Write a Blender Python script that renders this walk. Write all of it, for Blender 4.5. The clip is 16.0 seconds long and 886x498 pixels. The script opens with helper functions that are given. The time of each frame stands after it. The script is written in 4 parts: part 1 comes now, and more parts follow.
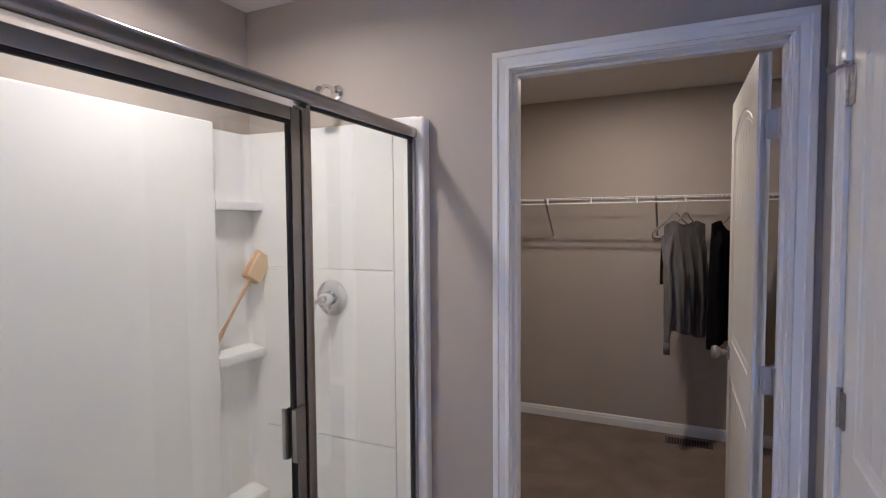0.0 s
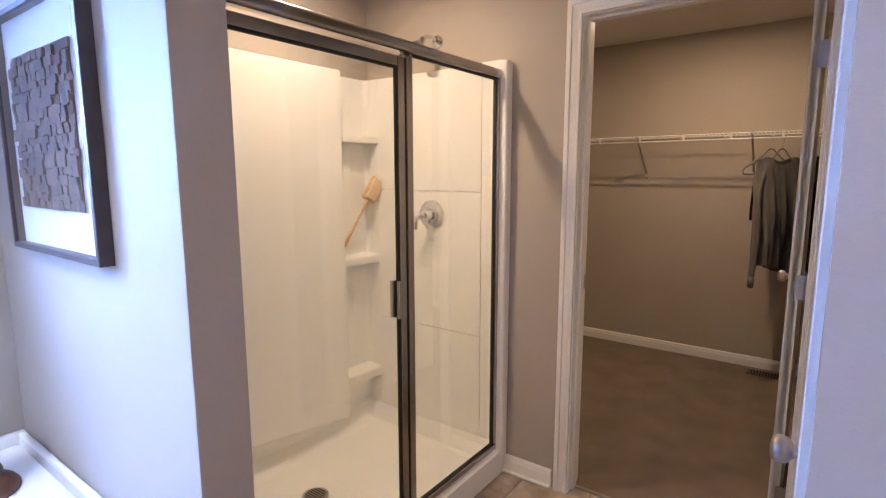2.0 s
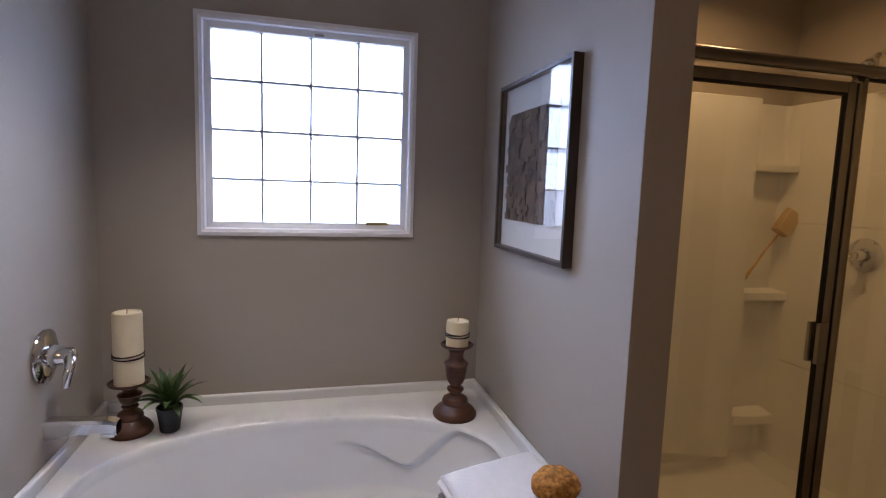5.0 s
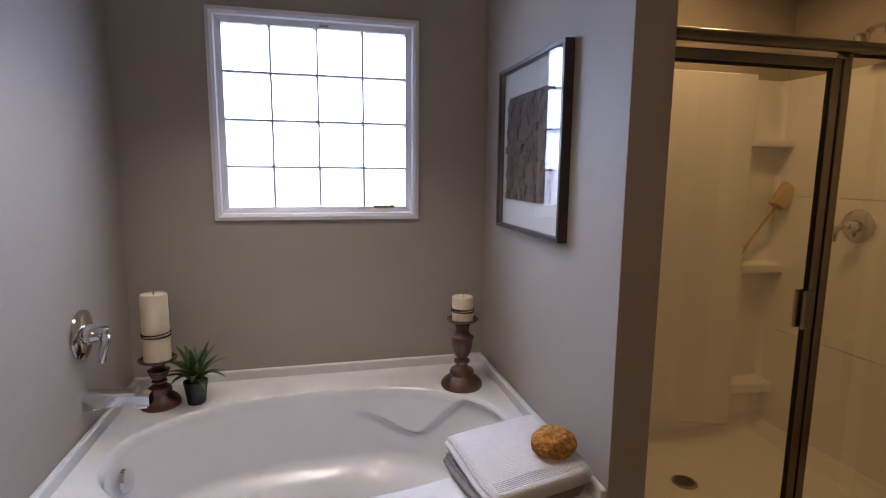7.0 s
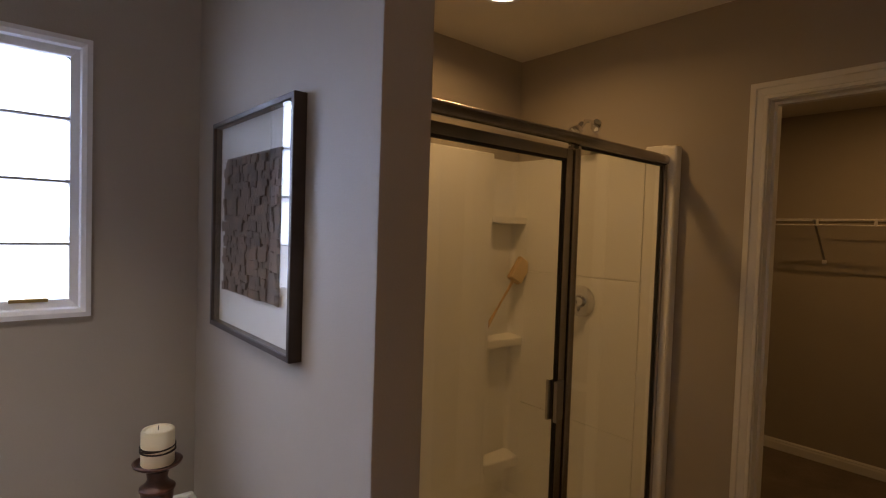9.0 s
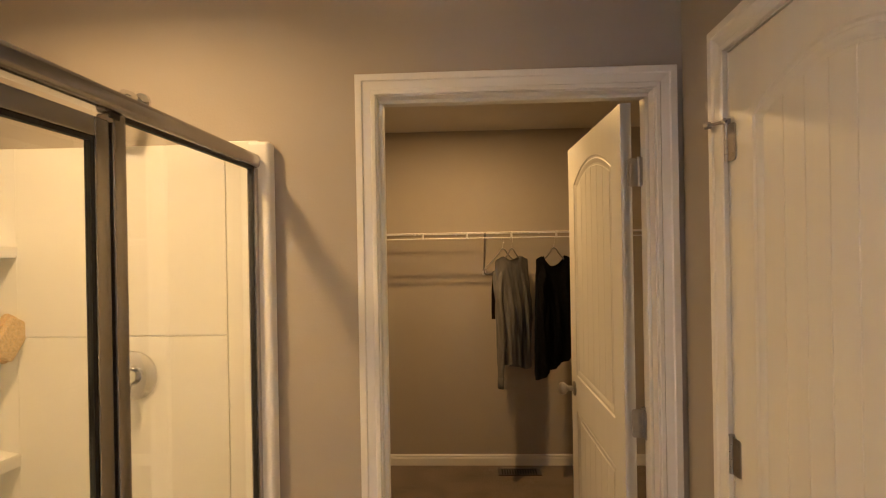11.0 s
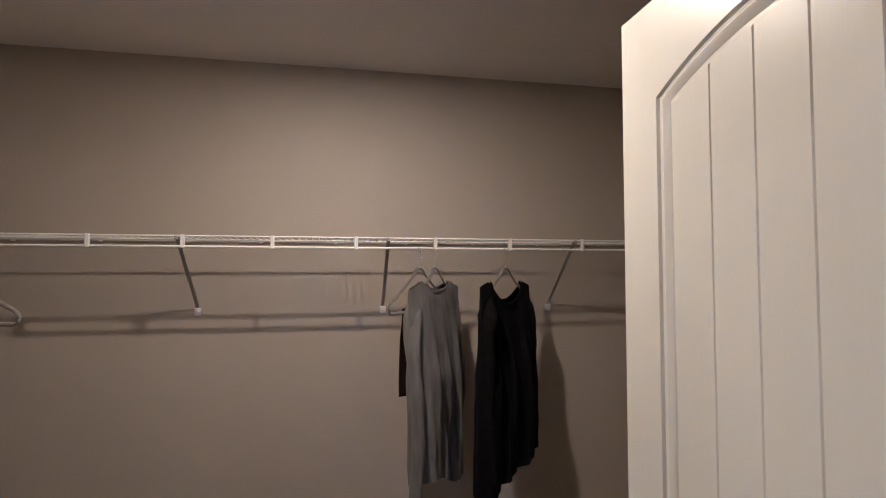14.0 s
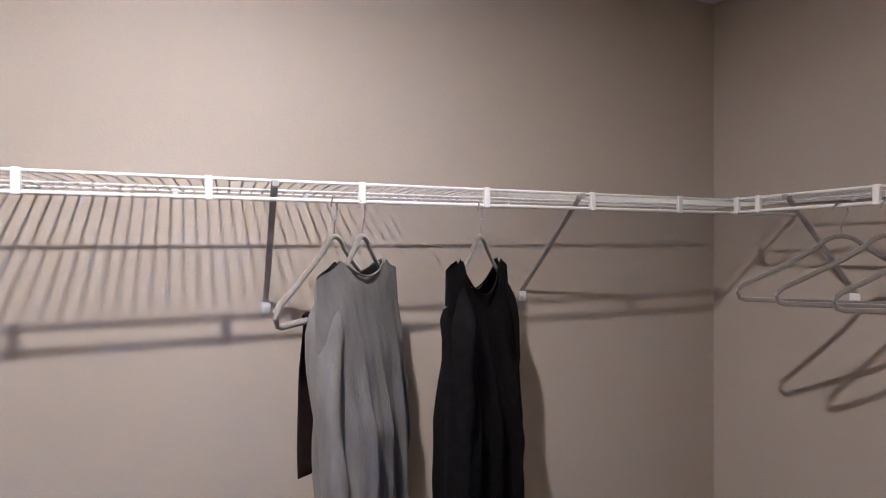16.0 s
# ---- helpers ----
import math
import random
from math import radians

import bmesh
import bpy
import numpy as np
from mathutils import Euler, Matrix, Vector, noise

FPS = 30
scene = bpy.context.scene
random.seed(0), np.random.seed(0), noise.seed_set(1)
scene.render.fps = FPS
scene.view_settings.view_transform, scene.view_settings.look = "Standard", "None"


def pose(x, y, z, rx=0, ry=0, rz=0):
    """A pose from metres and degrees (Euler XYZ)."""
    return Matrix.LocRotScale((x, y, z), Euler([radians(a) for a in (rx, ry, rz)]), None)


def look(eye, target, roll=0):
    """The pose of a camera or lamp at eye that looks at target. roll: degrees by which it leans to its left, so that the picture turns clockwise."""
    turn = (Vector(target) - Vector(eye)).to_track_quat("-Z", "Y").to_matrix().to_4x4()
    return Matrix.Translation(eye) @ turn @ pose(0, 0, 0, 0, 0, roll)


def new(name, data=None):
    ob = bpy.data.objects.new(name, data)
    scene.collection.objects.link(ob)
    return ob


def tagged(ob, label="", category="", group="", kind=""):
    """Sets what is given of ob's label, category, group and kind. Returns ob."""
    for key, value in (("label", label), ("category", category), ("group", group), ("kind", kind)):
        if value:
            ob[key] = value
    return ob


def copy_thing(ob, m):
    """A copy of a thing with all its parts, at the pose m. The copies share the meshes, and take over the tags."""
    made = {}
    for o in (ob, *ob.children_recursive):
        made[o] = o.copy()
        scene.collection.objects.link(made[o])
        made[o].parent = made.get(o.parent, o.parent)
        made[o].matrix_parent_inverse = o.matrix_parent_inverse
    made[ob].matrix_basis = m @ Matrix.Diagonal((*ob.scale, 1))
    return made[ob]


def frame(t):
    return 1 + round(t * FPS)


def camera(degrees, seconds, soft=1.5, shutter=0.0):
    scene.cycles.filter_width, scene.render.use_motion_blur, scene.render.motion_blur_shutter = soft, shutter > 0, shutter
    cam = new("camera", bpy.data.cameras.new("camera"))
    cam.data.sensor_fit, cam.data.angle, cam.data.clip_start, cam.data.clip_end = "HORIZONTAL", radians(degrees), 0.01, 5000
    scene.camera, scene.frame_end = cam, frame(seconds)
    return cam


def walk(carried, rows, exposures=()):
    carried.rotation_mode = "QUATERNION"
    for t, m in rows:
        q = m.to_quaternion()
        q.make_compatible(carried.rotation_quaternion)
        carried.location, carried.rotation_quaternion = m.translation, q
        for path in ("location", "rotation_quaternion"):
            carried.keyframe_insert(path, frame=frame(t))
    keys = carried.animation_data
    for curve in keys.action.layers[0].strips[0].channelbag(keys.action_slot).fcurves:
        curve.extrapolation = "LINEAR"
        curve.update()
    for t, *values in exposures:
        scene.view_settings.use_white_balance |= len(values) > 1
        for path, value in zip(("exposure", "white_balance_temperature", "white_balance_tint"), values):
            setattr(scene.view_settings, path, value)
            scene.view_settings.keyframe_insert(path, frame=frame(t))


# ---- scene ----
cam = camera(80.7, 16.0, soft=1.1)
PATH = [
    (0, (0.123, 0.061, 1.525), (-0.702, 1.88, 1.426), -0.4),
    (0.5, (0.217, -0.081, 1.489), (-0.705, 1.685, 1.306), -0.1),
    (1, (0.325, -0.199, 1.446), (-0.662, 1.521, 1.188), 0.2),
    (1.5, (0.365, -0.245, 1.421), (-0.695, 1.424, 1.123), 0.3),
    (2, (0.429, -0.259, 1.432), (-0.748, 1.333, 1.143), -0.1),
    (2.5, (0.483, -0.322, 1.448), (-0.872, 1.129, 1.206), -0.8),
    (3, (0.494, -0.394, 1.459), (-1.084, 0.82, 1.274), -1.0),
    (3.5, (0.477, -0.437, 1.465), (-1.273, 0.519, 1.313), -0.6),
    (4, (0.475, -0.488, 1.461), (-1.374, 0.262, 1.324), 0.6),
    (4.5, (0.487, -0.503, 1.443), (-1.416, 0.089, 1.278), 2.0),
    (4.7, (0.503, -0.509, 1.444), (-1.414, 0.028, 1.252), 2.3),
    (6.8, (0.634, -0.524, 1.438), (-1.290, -0.065, 1.144), 0.7),
    (7, (0.634, -0.519, 1.441), (-1.289, -0.053, 1.154), 0.5),
    (7.5, (0.612, -0.521, 1.447), (-1.296, 0.024, 1.193), 0.6),
    (8, (0.518, -0.49, 1.478), (-1.344, 0.214, 1.286), 1.2),
    (8.5, (0.399, -0.43, 1.51), (-1.344, 0.541, 1.375), 2.0),
    (9, (0.278, -0.301, 1.538), (-1.243, 0.996, 1.467), 1.9),
    (9.5, (0.162, -0.177, 1.566), (-1.021, 1.434, 1.519), 1.7),
    (10, (0.006, -0.07, 1.573), (-0.743, 1.783, 1.52), 0.8),
    (10.2, (-0.044, -0.024, 1.583), (-0.614, 1.892, 1.528), -0.1),
    (12.3, (-0.206, 0.928, 1.591), (-0.053, 2.921, 1.648), 0.6),
    (12.5, (-0.212, 1.031, 1.587), (-0.047, 3.023, 1.638), 0.6),
    (13, (-0.187, 1.313, 1.589), (0.030, 3.3, 1.659), 1.0),
    (13.5, (-0.194, 1.572, 1.557), (0.120, 3.546, 1.631), 1.0),
    (14, (-0.189, 1.82, 1.567), (0.188, 3.782, 1.654), -0.0),
    (14.5, (-0.142, 2.068, 1.561), (0.153, 4.044, 1.644), -0.3),
    (15, (-0.110, 2.273, 1.569), (0.194, 4.248, 1.636), -0.3),
    (15.5, (-0.128, 2.489, 1.561), (0.332, 4.435, 1.597), -0.3),
    (16, (-0.111, 2.685, 1.561), (0.657, 4.532, 1.548), -0.2),
]
EXPOSURES = [
    (0.0, 0.45, 3670, 17), (0.5, 0.48, 3670, 17), (1.0, 0.45, 3780, 20), (1.5, 0.48, 4100, 20), (2.0, 0.62, 4500, 20), (2.5, 0.12, 4850, 21), (3.0, -0.58, 5250, 19), (3.5, -1.0, 5600, 20), (4.5, -1.36, 6000, 19),
    (7.0, -1.4, 6350, 18), (8.0, -1.45, 6450, 18), (8.5, -1.53, 6500, 18), (9.0, -1.6, 6700, 17), (9.5, -0.52, 7350, 14), (10.0, 0.34, 6300, 10), (10.2, 0.64, 6200, 10), (11.3, 0.45, 5400, 12), (12.3, 0.40, 4020, 14), (13.0, 0.68, 3740, 17), (13.5, 0.74, 3740, 17),
    (14.0, 0.74, 3740, 17), (14.5, 0.9, 3700, 17), (15.0, 1.36, 3610, 16), (15.5, 1.68, 3550, 16), (16.0, 1.76, 3480, 17),
]
walk(cam, [(t, look(eye, target, roll)) for t, eye, target, roll in PATH], EXPOSURES)

# ---- world and lights ----
world = bpy.data.worlds.new("sky")
world.use_nodes = True
sky = world.node_tree.nodes.new("ShaderNodeTexSky")
sky.sky_type, sky.sun_disc = "NISHITA", False
sky.sun_elevation, sky.sun_rotation = radians(40), radians(200)
world.node_tree.links.new(sky.outputs[0], world.node_tree.nodes["Background"].inputs[0])
world.node_tree.nodes["Background"].inputs[1].default_value = 0.08
scene.world = world

WARM = (1.0, 0.587, 0.21)
GOLD = (1.0, 0.558, 0.176)


def lamp(name, place, target, size, power, colour, shape="DISK", size_y=None, spread=180):
    data = bpy.data.lights.new(name, "AREA")
    data.shape, data.size, data.energy, data.color = shape, size, power, colour
    if size_y:
        data.size_y = size_y
    data.spread = radians(spread)
    ob = new(name, data)
    ob.matrix_world = look(place, target)
    return ob


# ---- plan ----
WX = -1.61            # window wall
CY, CY2 = 1.82, 1.94  # wall between bath and closet
FY = 4.08             # far closet wall
CL, CR = -1.585, 1.552  # closet side walls
TY = -1.255           # wall with the tub's valve
PY, PY2, PX = 0.213, 0.328, -0.505  # partition between tub and shower
EX = 2.1              # far side of the vanity area
NY = 0.66             # wall beside the narrow passage
H = 2.445
OL, OR, OH = -0.412, 0.402, 2.047   # closet doorway
SHOWER_LAMP = (-1.12, 1.15)
CLOSET_LAMP = (-0.205, 3.06)

lamp("shower_downlight_lamp", (*SHOWER_LAMP, H - 0.012), (*SHOWER_LAMP, 0), 0.12, 10.0, WARM, spread=160)
lamp("closet_downlight_lamp", (*CLOSET_LAMP, H - 0.012), (*CLOSET_LAMP, 0), 0.056, 16.5, GOLD, spread=180)
lamp("tub_downlight_lamp", (-0.86, -0.62, H - 0.012), (-0.86, -0.62, 0), 0.12, 12.0, (1.0, 0.89, 0.73), spread=92)
lamp("window_daylight", (WX - 0.50, -0.505, 1.95), (0, -0.505, 0.55), 1.3, 108, (0.56, 0.69, 1.0), "RECTANGLE", 1.1, spread=135)
# Unseen fill lamp, added to brighten the passage trim and the partition's end.
lamp("unseen_fill_light", (1.2, -1.12, 2.05), (1.0, 0.2, 1.2), 0.7, 11, WARM, "RECTANGLE", 0.12)

# ---- materials ----


def mat(name, colour, rough=0.5, metal=0.0, var=0.08, scale=8.0, bump=0.1, bscale=60.0, dark=None, stretch=None, coat=0.0, sheen=0.0, island=0.0, spec=0.5):
    m = bpy.data.materials.new(name)
    m.use_nodes = True
    nt = m.node_tree
    b = nt.nodes["Principled BSDF"]
    b.inputs["Roughness"].default_value, b.inputs["Metallic"].default_value = rough, metal
    b.inputs["Specular IOR Level"].default_value = spec
    b.inputs["Coat Weight"].default_value, b.inputs["Sheen Weight"].default_value = coat, sheen
    tc = nt.nodes.new("ShaderNodeTexCoord")
    mp = nt.nodes.new("ShaderNodeMapping")
    mp.inputs["Scale"].default_value = stretch or (1, 1, 1)
    nt.links.new(tc.outputs["Object"], mp.inputs[0])
    n = nt.nodes.new("ShaderNodeTexNoise")
    n.inputs["Scale"].default_value, n.inputs["Detail"].default_value = scale, 6
    nt.links.new(mp.outputs[0], n.inputs["Vector"])
    ramp = nt.nodes.new("ShaderNodeValToRGB")
    lo = dark or [c * (1 - var) for c in colour]
    hi = colour if dark else [min(1, c * (1 + var)) for c in colour]
    ramp.color_ramp.elements[0].position, ramp.color_ramp.elements[1].position = 0.3, 0.7
    ramp.color_ramp.elements[0].color, ramp.color_ramp.elements[1].color = (*lo, 1), (*hi, 1)
    nt.links.new(n.outputs[0], ramp.inputs[0])
    out = ramp.outputs[0]
    if island:
        oi = nt.nodes.new("ShaderNodeObjectInfo")
        hsv = nt.nodes.new("ShaderNodeHueSaturation")
        mr = nt.nodes.new("ShaderNodeMapRange")
        mr.inputs[3].default_value, mr.inputs[4].default_value = 1 - island, 1 + island
        nt.links.new(oi.outputs["Random"], mr.inputs[0])
        nt.links.new(mr.outputs[0], hsv.inputs["Value"])
        nt.links.new(out, hsv.inputs["Color"])
        out = hsv.outputs[0]
    nt.links.new(out, b.inputs["Base Color"])
    if bump:
        n2 = nt.nodes.new("ShaderNodeTexNoise")
        n2.inputs["Scale"].default_value, n2.inputs["Detail"].default_value = bscale, 4
        nt.links.new(mp.outputs[0], n2.inputs["Vector"])
        bp = nt.nodes.new("ShaderNodeBump")
        bp.inputs["Strength"].default_value, bp.inputs["Distance"].default_value = bump, 0.004
        nt.links.new(n2.outputs[0], bp.inputs["Height"])
        nt.links.new(bp.outputs[0], b.inputs["Normal"])
    return m


def glass(name, rough, tint=(1, 1, 1), ior=1.45):
    m = bpy.data.materials.new(name)
    m.use_nodes = True
    b = m.node_tree.nodes["Principled BSDF"]
    b.inputs["Base Color"].default_value = (*tint, 1)
    b.inputs["Roughness"].default_value, b.inputs["Transmission Weight"].default_value, b.inputs["IOR"].default_value = rough, 1.0, ior
    return m


def glow(name, colour, strength):
    m = bpy.data.materials.new(name)
    m.use_nodes = True
    b = m.node_tree.nodes["Principled BSDF"]
    b.inputs["Emission Color"].default_value, b.inputs["Emission Strength"].default_value = (*colour, 1), strength
    return m


PAINT = mat("greige_wall_paint", (0.405, 0.363, 0.308), 0.62, var=0.025, scale=2.5, bump=0.12, bscale=170)
CEIL = mat("ceiling_paint", (0.74, 0.70, 0.64), 0.9, var=0.03, scale=3, bump=0.25, bscale=90)
TRIM = mat("white_trim_paint", (0.78, 0.77, 0.74), 0.32, var=0.02, scale=4, bump=0.02, bscale=45)
DOORP = mat("white_door_paint", (0.74, 0.725, 0.685), 0.33, var=0.02, scale=5, bump=0.05, bscale=60, stretch=(3, 3, 0.3))
FIBRE = mat("white_fibreglass", (0.82, 0.81, 0.78), 0.36, var=0.012, scale=3, bump=0.02, bscale=90)
ACRYL = mat("white_acrylic", (0.80, 0.80, 0.79), 0.12, var=0.01, scale=3, bump=0.0, coat=0.3)
NICKEL = mat("brushed_nickel", (0.44, 0.42, 0.40), 0.30, 1.0, var=0.08, scale=30, bump=0.04, bscale=200, stretch=(1, 1, 0.05))
FRAME_NICKEL = mat("brushed_nickel_frame", (0.43, 0.41, 0.40), 0.24, 1.0, var=0.10, scale=30, bump=0.03, bscale=200, stretch=(1, 0.05, 0.05))
CHROME = mat("chrome", (0.76, 0.76, 0.77), 0.06, 1.0, var=0.02, scale=10, bump=0.0)
BLACK_SEAL = mat("black_rubber_seal", (0.012, 0.012, 0.012), 0.6, var=0.2, bump=0)
CLEAR = glass("clear_glass", 0.0, (0.97, 0.99, 0.98), 1.45)
BLOCK = glass("wavy_block_glass", 0.12, (0.93, 0.97, 1.0), 1.3)
JOINT = mat("grey_block_joint", (0.56, 0.59, 0.64), 0.6, var=0.1, bump=0.1)
VINYL = mat("white_vinyl_frame", (0.84, 0.84, 0.85), 0.4, var=0.02, bump=0.02)
BRASS = mat("brass_label", (0.45, 0.33, 0.13), 0.4, 0.9, var=0.2, bump=0)
CARPET = mat("brown_carpet", (0.205, 0.150, 0.112), 1.0, scale=5, dark=(0.120, 0.086, 0.062), bump=1.0, bscale=420, sheen=0.3)
TILE = mat("stone_vinyl_tile", (0.42, 0.36, 0.30), 0.4, scale=9, dark=(0.16, 0.125, 0.095), bump=0.15, bscale=60, island=0.3)
GROUT = mat("grey_grout", (0.24, 0.22, 0.2), 0.9, var=0.15, bump=0.2)
DARKWOOD = mat("dark_brown_frame_wood", (0.060, 0.044, 0.038), 0.42, scale=14, dark=(0.036, 0.026, 0.022), bump=0.1, bscale=80)
MATBOARD = mat("white_mat_board", (0.80, 0.80, 0.80), 0.85, var=0.01, bump=0.05, bscale=200)
ARTWOOD = mat("weathered_wood_chip", (0.165, 0.098, 0.064), 0.7, scale=40, dark=(0.045, 0.028, 0.020), bump=0.5, bscale=90, stretch=(1, 1, 3), island=0.65)
TURNED = mat("turned_red_brown_wood", (0.13, 0.052, 0.028), 0.36, scale=10, dark=(0.045, 0.018, 0.011), bump=0.15, bscale=70, stretch=(1, 1, 4))
WAX = mat("ivory_wax", (0.80, 0.69, 0.46), 0.5, var=0.05, scale=12, bump=0.1, bscale=40)
CORD = mat("dark_brown_cord", (0.035, 0.022, 0.016), 0.8, var=0.3, scale=60, bump=0.3)
LEAF = mat("green_leaf", (0.085, 0.14, 0.035), 0.45, scale=25, dark=(0.03, 0.065, 0.016), bump=0.1)
POT = mat("black_pot_plastic", (0.018, 0.018, 0.019), 0.5, var=0.15, bump=0.05)
SOIL = mat("dark_soil", (0.03, 0.022, 0.016), 1.0, var=0.4, scale=80, bump=0.8)
TOWELW = mat("white_terry_towel", (0.80, 0.79, 0.79), 1.0, var=0.03, scale=30, bump=0.9, bscale=330, sheen=0.4)
TOWELG = mat("grey_terry_towel", (0.24, 0.22, 0.23), 1.0, var=0.15, scale=40, bump=1.0, bscale=260, sheen=0.3)
SPONGE = mat("natural_sponge", (0.64, 0.30, 0.060), 0.95, scale=70, dark=(0.22, 0.085, 0.016), bump=1.0, bscale=120)
BRUSHWOOD = mat("light_beech_wood", (0.62, 0.43, 0.21), 0.5, scale=20, dark=(0.48, 0.31, 0.14), bump=0.1, bscale=80)
BRISTLE = mat("pale_bristles", (0.66, 0.50, 0.28), 0.9, var=0.2, scale=200, bump=0.8, bscale=300)
WIRE = mat("white_coated_wire", (0.74, 0.73, 0.73), 0.35, var=0.03, bump=0.0)
STEEL = mat("grey_bracket_steel", (0.42, 0.41, 0.41), 0.45, 0.5, var=0.08, bump=0.03)
VELVET = mat("grey_velvet_hanger", (0.16, 0.145, 0.13), 0.9, var=0.12, scale=60, bump=0.2, sheen=0.5)
KNITG = mat("grey_knit", (0.165, 0.160, 0.162), 0.95, scale=40, dark=(0.115, 0.111, 0.113), bump=0.3, bscale=260, stretch=(1, 1, 0.25), sheen=0.1, spec=0.15)
KNITB = mat("black_knit", (0.006, 0.006, 0.007), 1.0, var=0.3, scale=50, bump=0.6, bscale=220, spec=0.08)
BROWNCLOTH = mat("dark_brown_cloth", (0.014, 0.009, 0.008), 1.0, var=0.2, scale=60, bump=0.4, spec=0.1)
LENS = glow("warm_lamp_lens", (1.0, 0.85, 0.68), 14)
SLOT = mat("dark_slot", (0.01, 0.01, 0.01), 0.8, var=0.1, bump=0)

# ---- mesh helpers ----


def mesh_of(name, bm, material, smooth=None, calc=True):
    if calc:
        bmesh.ops.recalc_face_normals(bm, faces=bm.faces)
    me = bpy.data.meshes.new(name)
    bm.to_mesh(me)
    bm.free()
    me.materials.append(material)
    if smooth is not None:
        me.shade_smooth()
        if smooth < 180:
            me.set_sharp_from_angle(angle=radians(smooth))
    return me


def flatten(ob, smooth):
    """Keeps large faces flat beside rounded edges."""
    if smooth is not None and smooth <= 50:
        mod = ob.modifiers.new("face_weighted_normals", "WEIGHTED_NORMAL")
        mod.keep_sharp, mod.weight = True, 50
    return ob


def part(name, bm, material, parent, label="", smooth=None):
    ob = flatten(new(name, mesh_of(name, bm, material, smooth)), smooth)
    ob.parent = parent
    if label:
        ob["label"] = label
    return ob


def thing(name, label, category, group="", m=None):
    ob = new(name)
    ob.empty_display_size = 0.05
    if m is not None:
        ob.matrix_world = m
    return tagged(ob, label, category, group)


def single(name, bm, material, label, category, group="", smooth=None, kind=""):
    return tagged(flatten(new(name, mesh_of(name, bm, material, smooth)), smooth), label, category, group, kind)


def structure(name, bm, material, label, category, smooth=None):
    return single(name, bm, material, label, category, kind="structure", smooth=smooth)


def box(bm, a, b, bevel=0.0, seg=2, m=None):
    lo, hi = Vector([min(p, q) for p, q in zip(a, b)]), Vector([max(p, q) for p, q in zip(a, b)])
    r = bmesh.ops.create_cube(bm, size=1, matrix=Matrix.Translation((lo + hi) / 2) @ Matrix.Diagonal((*(hi - lo), 1)))
    vs = r["verts"]
    if bevel:
        es = list({e for v in vs for e in v.link_edges})
        rb = bmesh.ops.bevel(bm, geom=es, offset=bevel, segments=seg, affect="EDGES", profile=0.5)
        vs = list({v for f in rb["faces"] for v in f.verts} | {v for v in vs if v.is_valid})
    if m is not None:
        bmesh.ops.transform(bm, matrix=m, verts=vs)
    return bm


def boxes(*pairs, bevel=0.0):
    bm = bmesh.new()
    for a, b in pairs:
        box(bm, a, b, bevel)
    return bm


def rod(bm, p, q, r, seg=8, r2=None):
    p, q = Vector(p), Vector(q)
    d = q - p
    m = Matrix.Translation((p + q) / 2) @ d.to_track_quat("Z", "Y").to_matrix().to_4x4()
    bmesh.ops.create_cone(bm, cap_ends=True, segments=seg, radius1=r, radius2=r if r2 is None else r2, depth=d.length, matrix=m)
    return bm


def lathe(profile, seg=32, m=None):
    """A turned shape round z from (radius, height) pairs."""
    bm = bmesh.new()
    rings = []
    for r, z in profile:
        rings.append([bm.verts.new((r * math.cos(2 * math.pi * i / seg), r * math.sin(2 * math.pi * i / seg), z)) for i in range(seg)])
    for a, b in zip(rings, rings[1:]):
        for i in range(seg):
            bm.faces.new((a[i], a[(i + 1) % seg], b[(i + 1) % seg], b[i]))
    bm.faces.new(rings[0])
    bm.faces.new(rings[-1])
    if m is not None:
        bmesh.ops.transform(bm, matrix=m, verts=bm.verts)
    return bm


def tube(bm, pts, radius, seg=10, closed=False, flat=1.0):
    """A tube along points; radius may be a function of the share of the way."""
    pts = [Vector(p) for p in pts]
    n = len(pts)
    rings = []
    up = Vector((0.13, 0.27, 0.95)).normalized()
    for i, p in enumerate(pts):
        a = pts[(i - 1) % n] if closed or i else p
        b = pts[(i + 1) % n] if closed or i < n - 1 else p
        d = (b - a).normalized()
        u = d.cross(up).normalized()
        w = u.cross(d)
        r = radius(i / (n - 1)) if callable(radius) else radius
        rings.append([bm.verts.new(p + u * r * flat * math.cos(2 * math.pi * k / seg) + w * r * math.sin(2 * math.pi * k / seg)) for k in range(seg)])
    for i in range(n if closed else n - 1):
        a, b = rings[i], rings[(i + 1) % n]
        for k in range(seg):
            bm.faces.new((a[k], a[(k + 1) % seg], b[(k + 1) % seg], b[k]))
    if not closed:
        bm.faces.new(rings[0])
        bm.faces.new(rings[-1])
    return bm


def sweep_frame(corners, mitres, profile, place):
    """A moulding with mitred corners: profile pairs (outward, proud); place maps (u, v, proud) to the world."""
    bm = bmesh.new()
    rows = []
    for (u, v), (mu, mv) in zip(corners, mitres):
        rows.append([bm.verts.new(place(u + mu * o, v + mv * o, d)) for o, d in profile])
    n = len(profile)
    for a, b in zip(rows, rows[1:]):
        for k in range(n):
            bm.faces.new((a[k], a[(k + 1) % n], b[(k + 1) % n], b[k]))
    bm.faces.new(rows[0])
    bm.faces.new(rows[-1])
    return bm


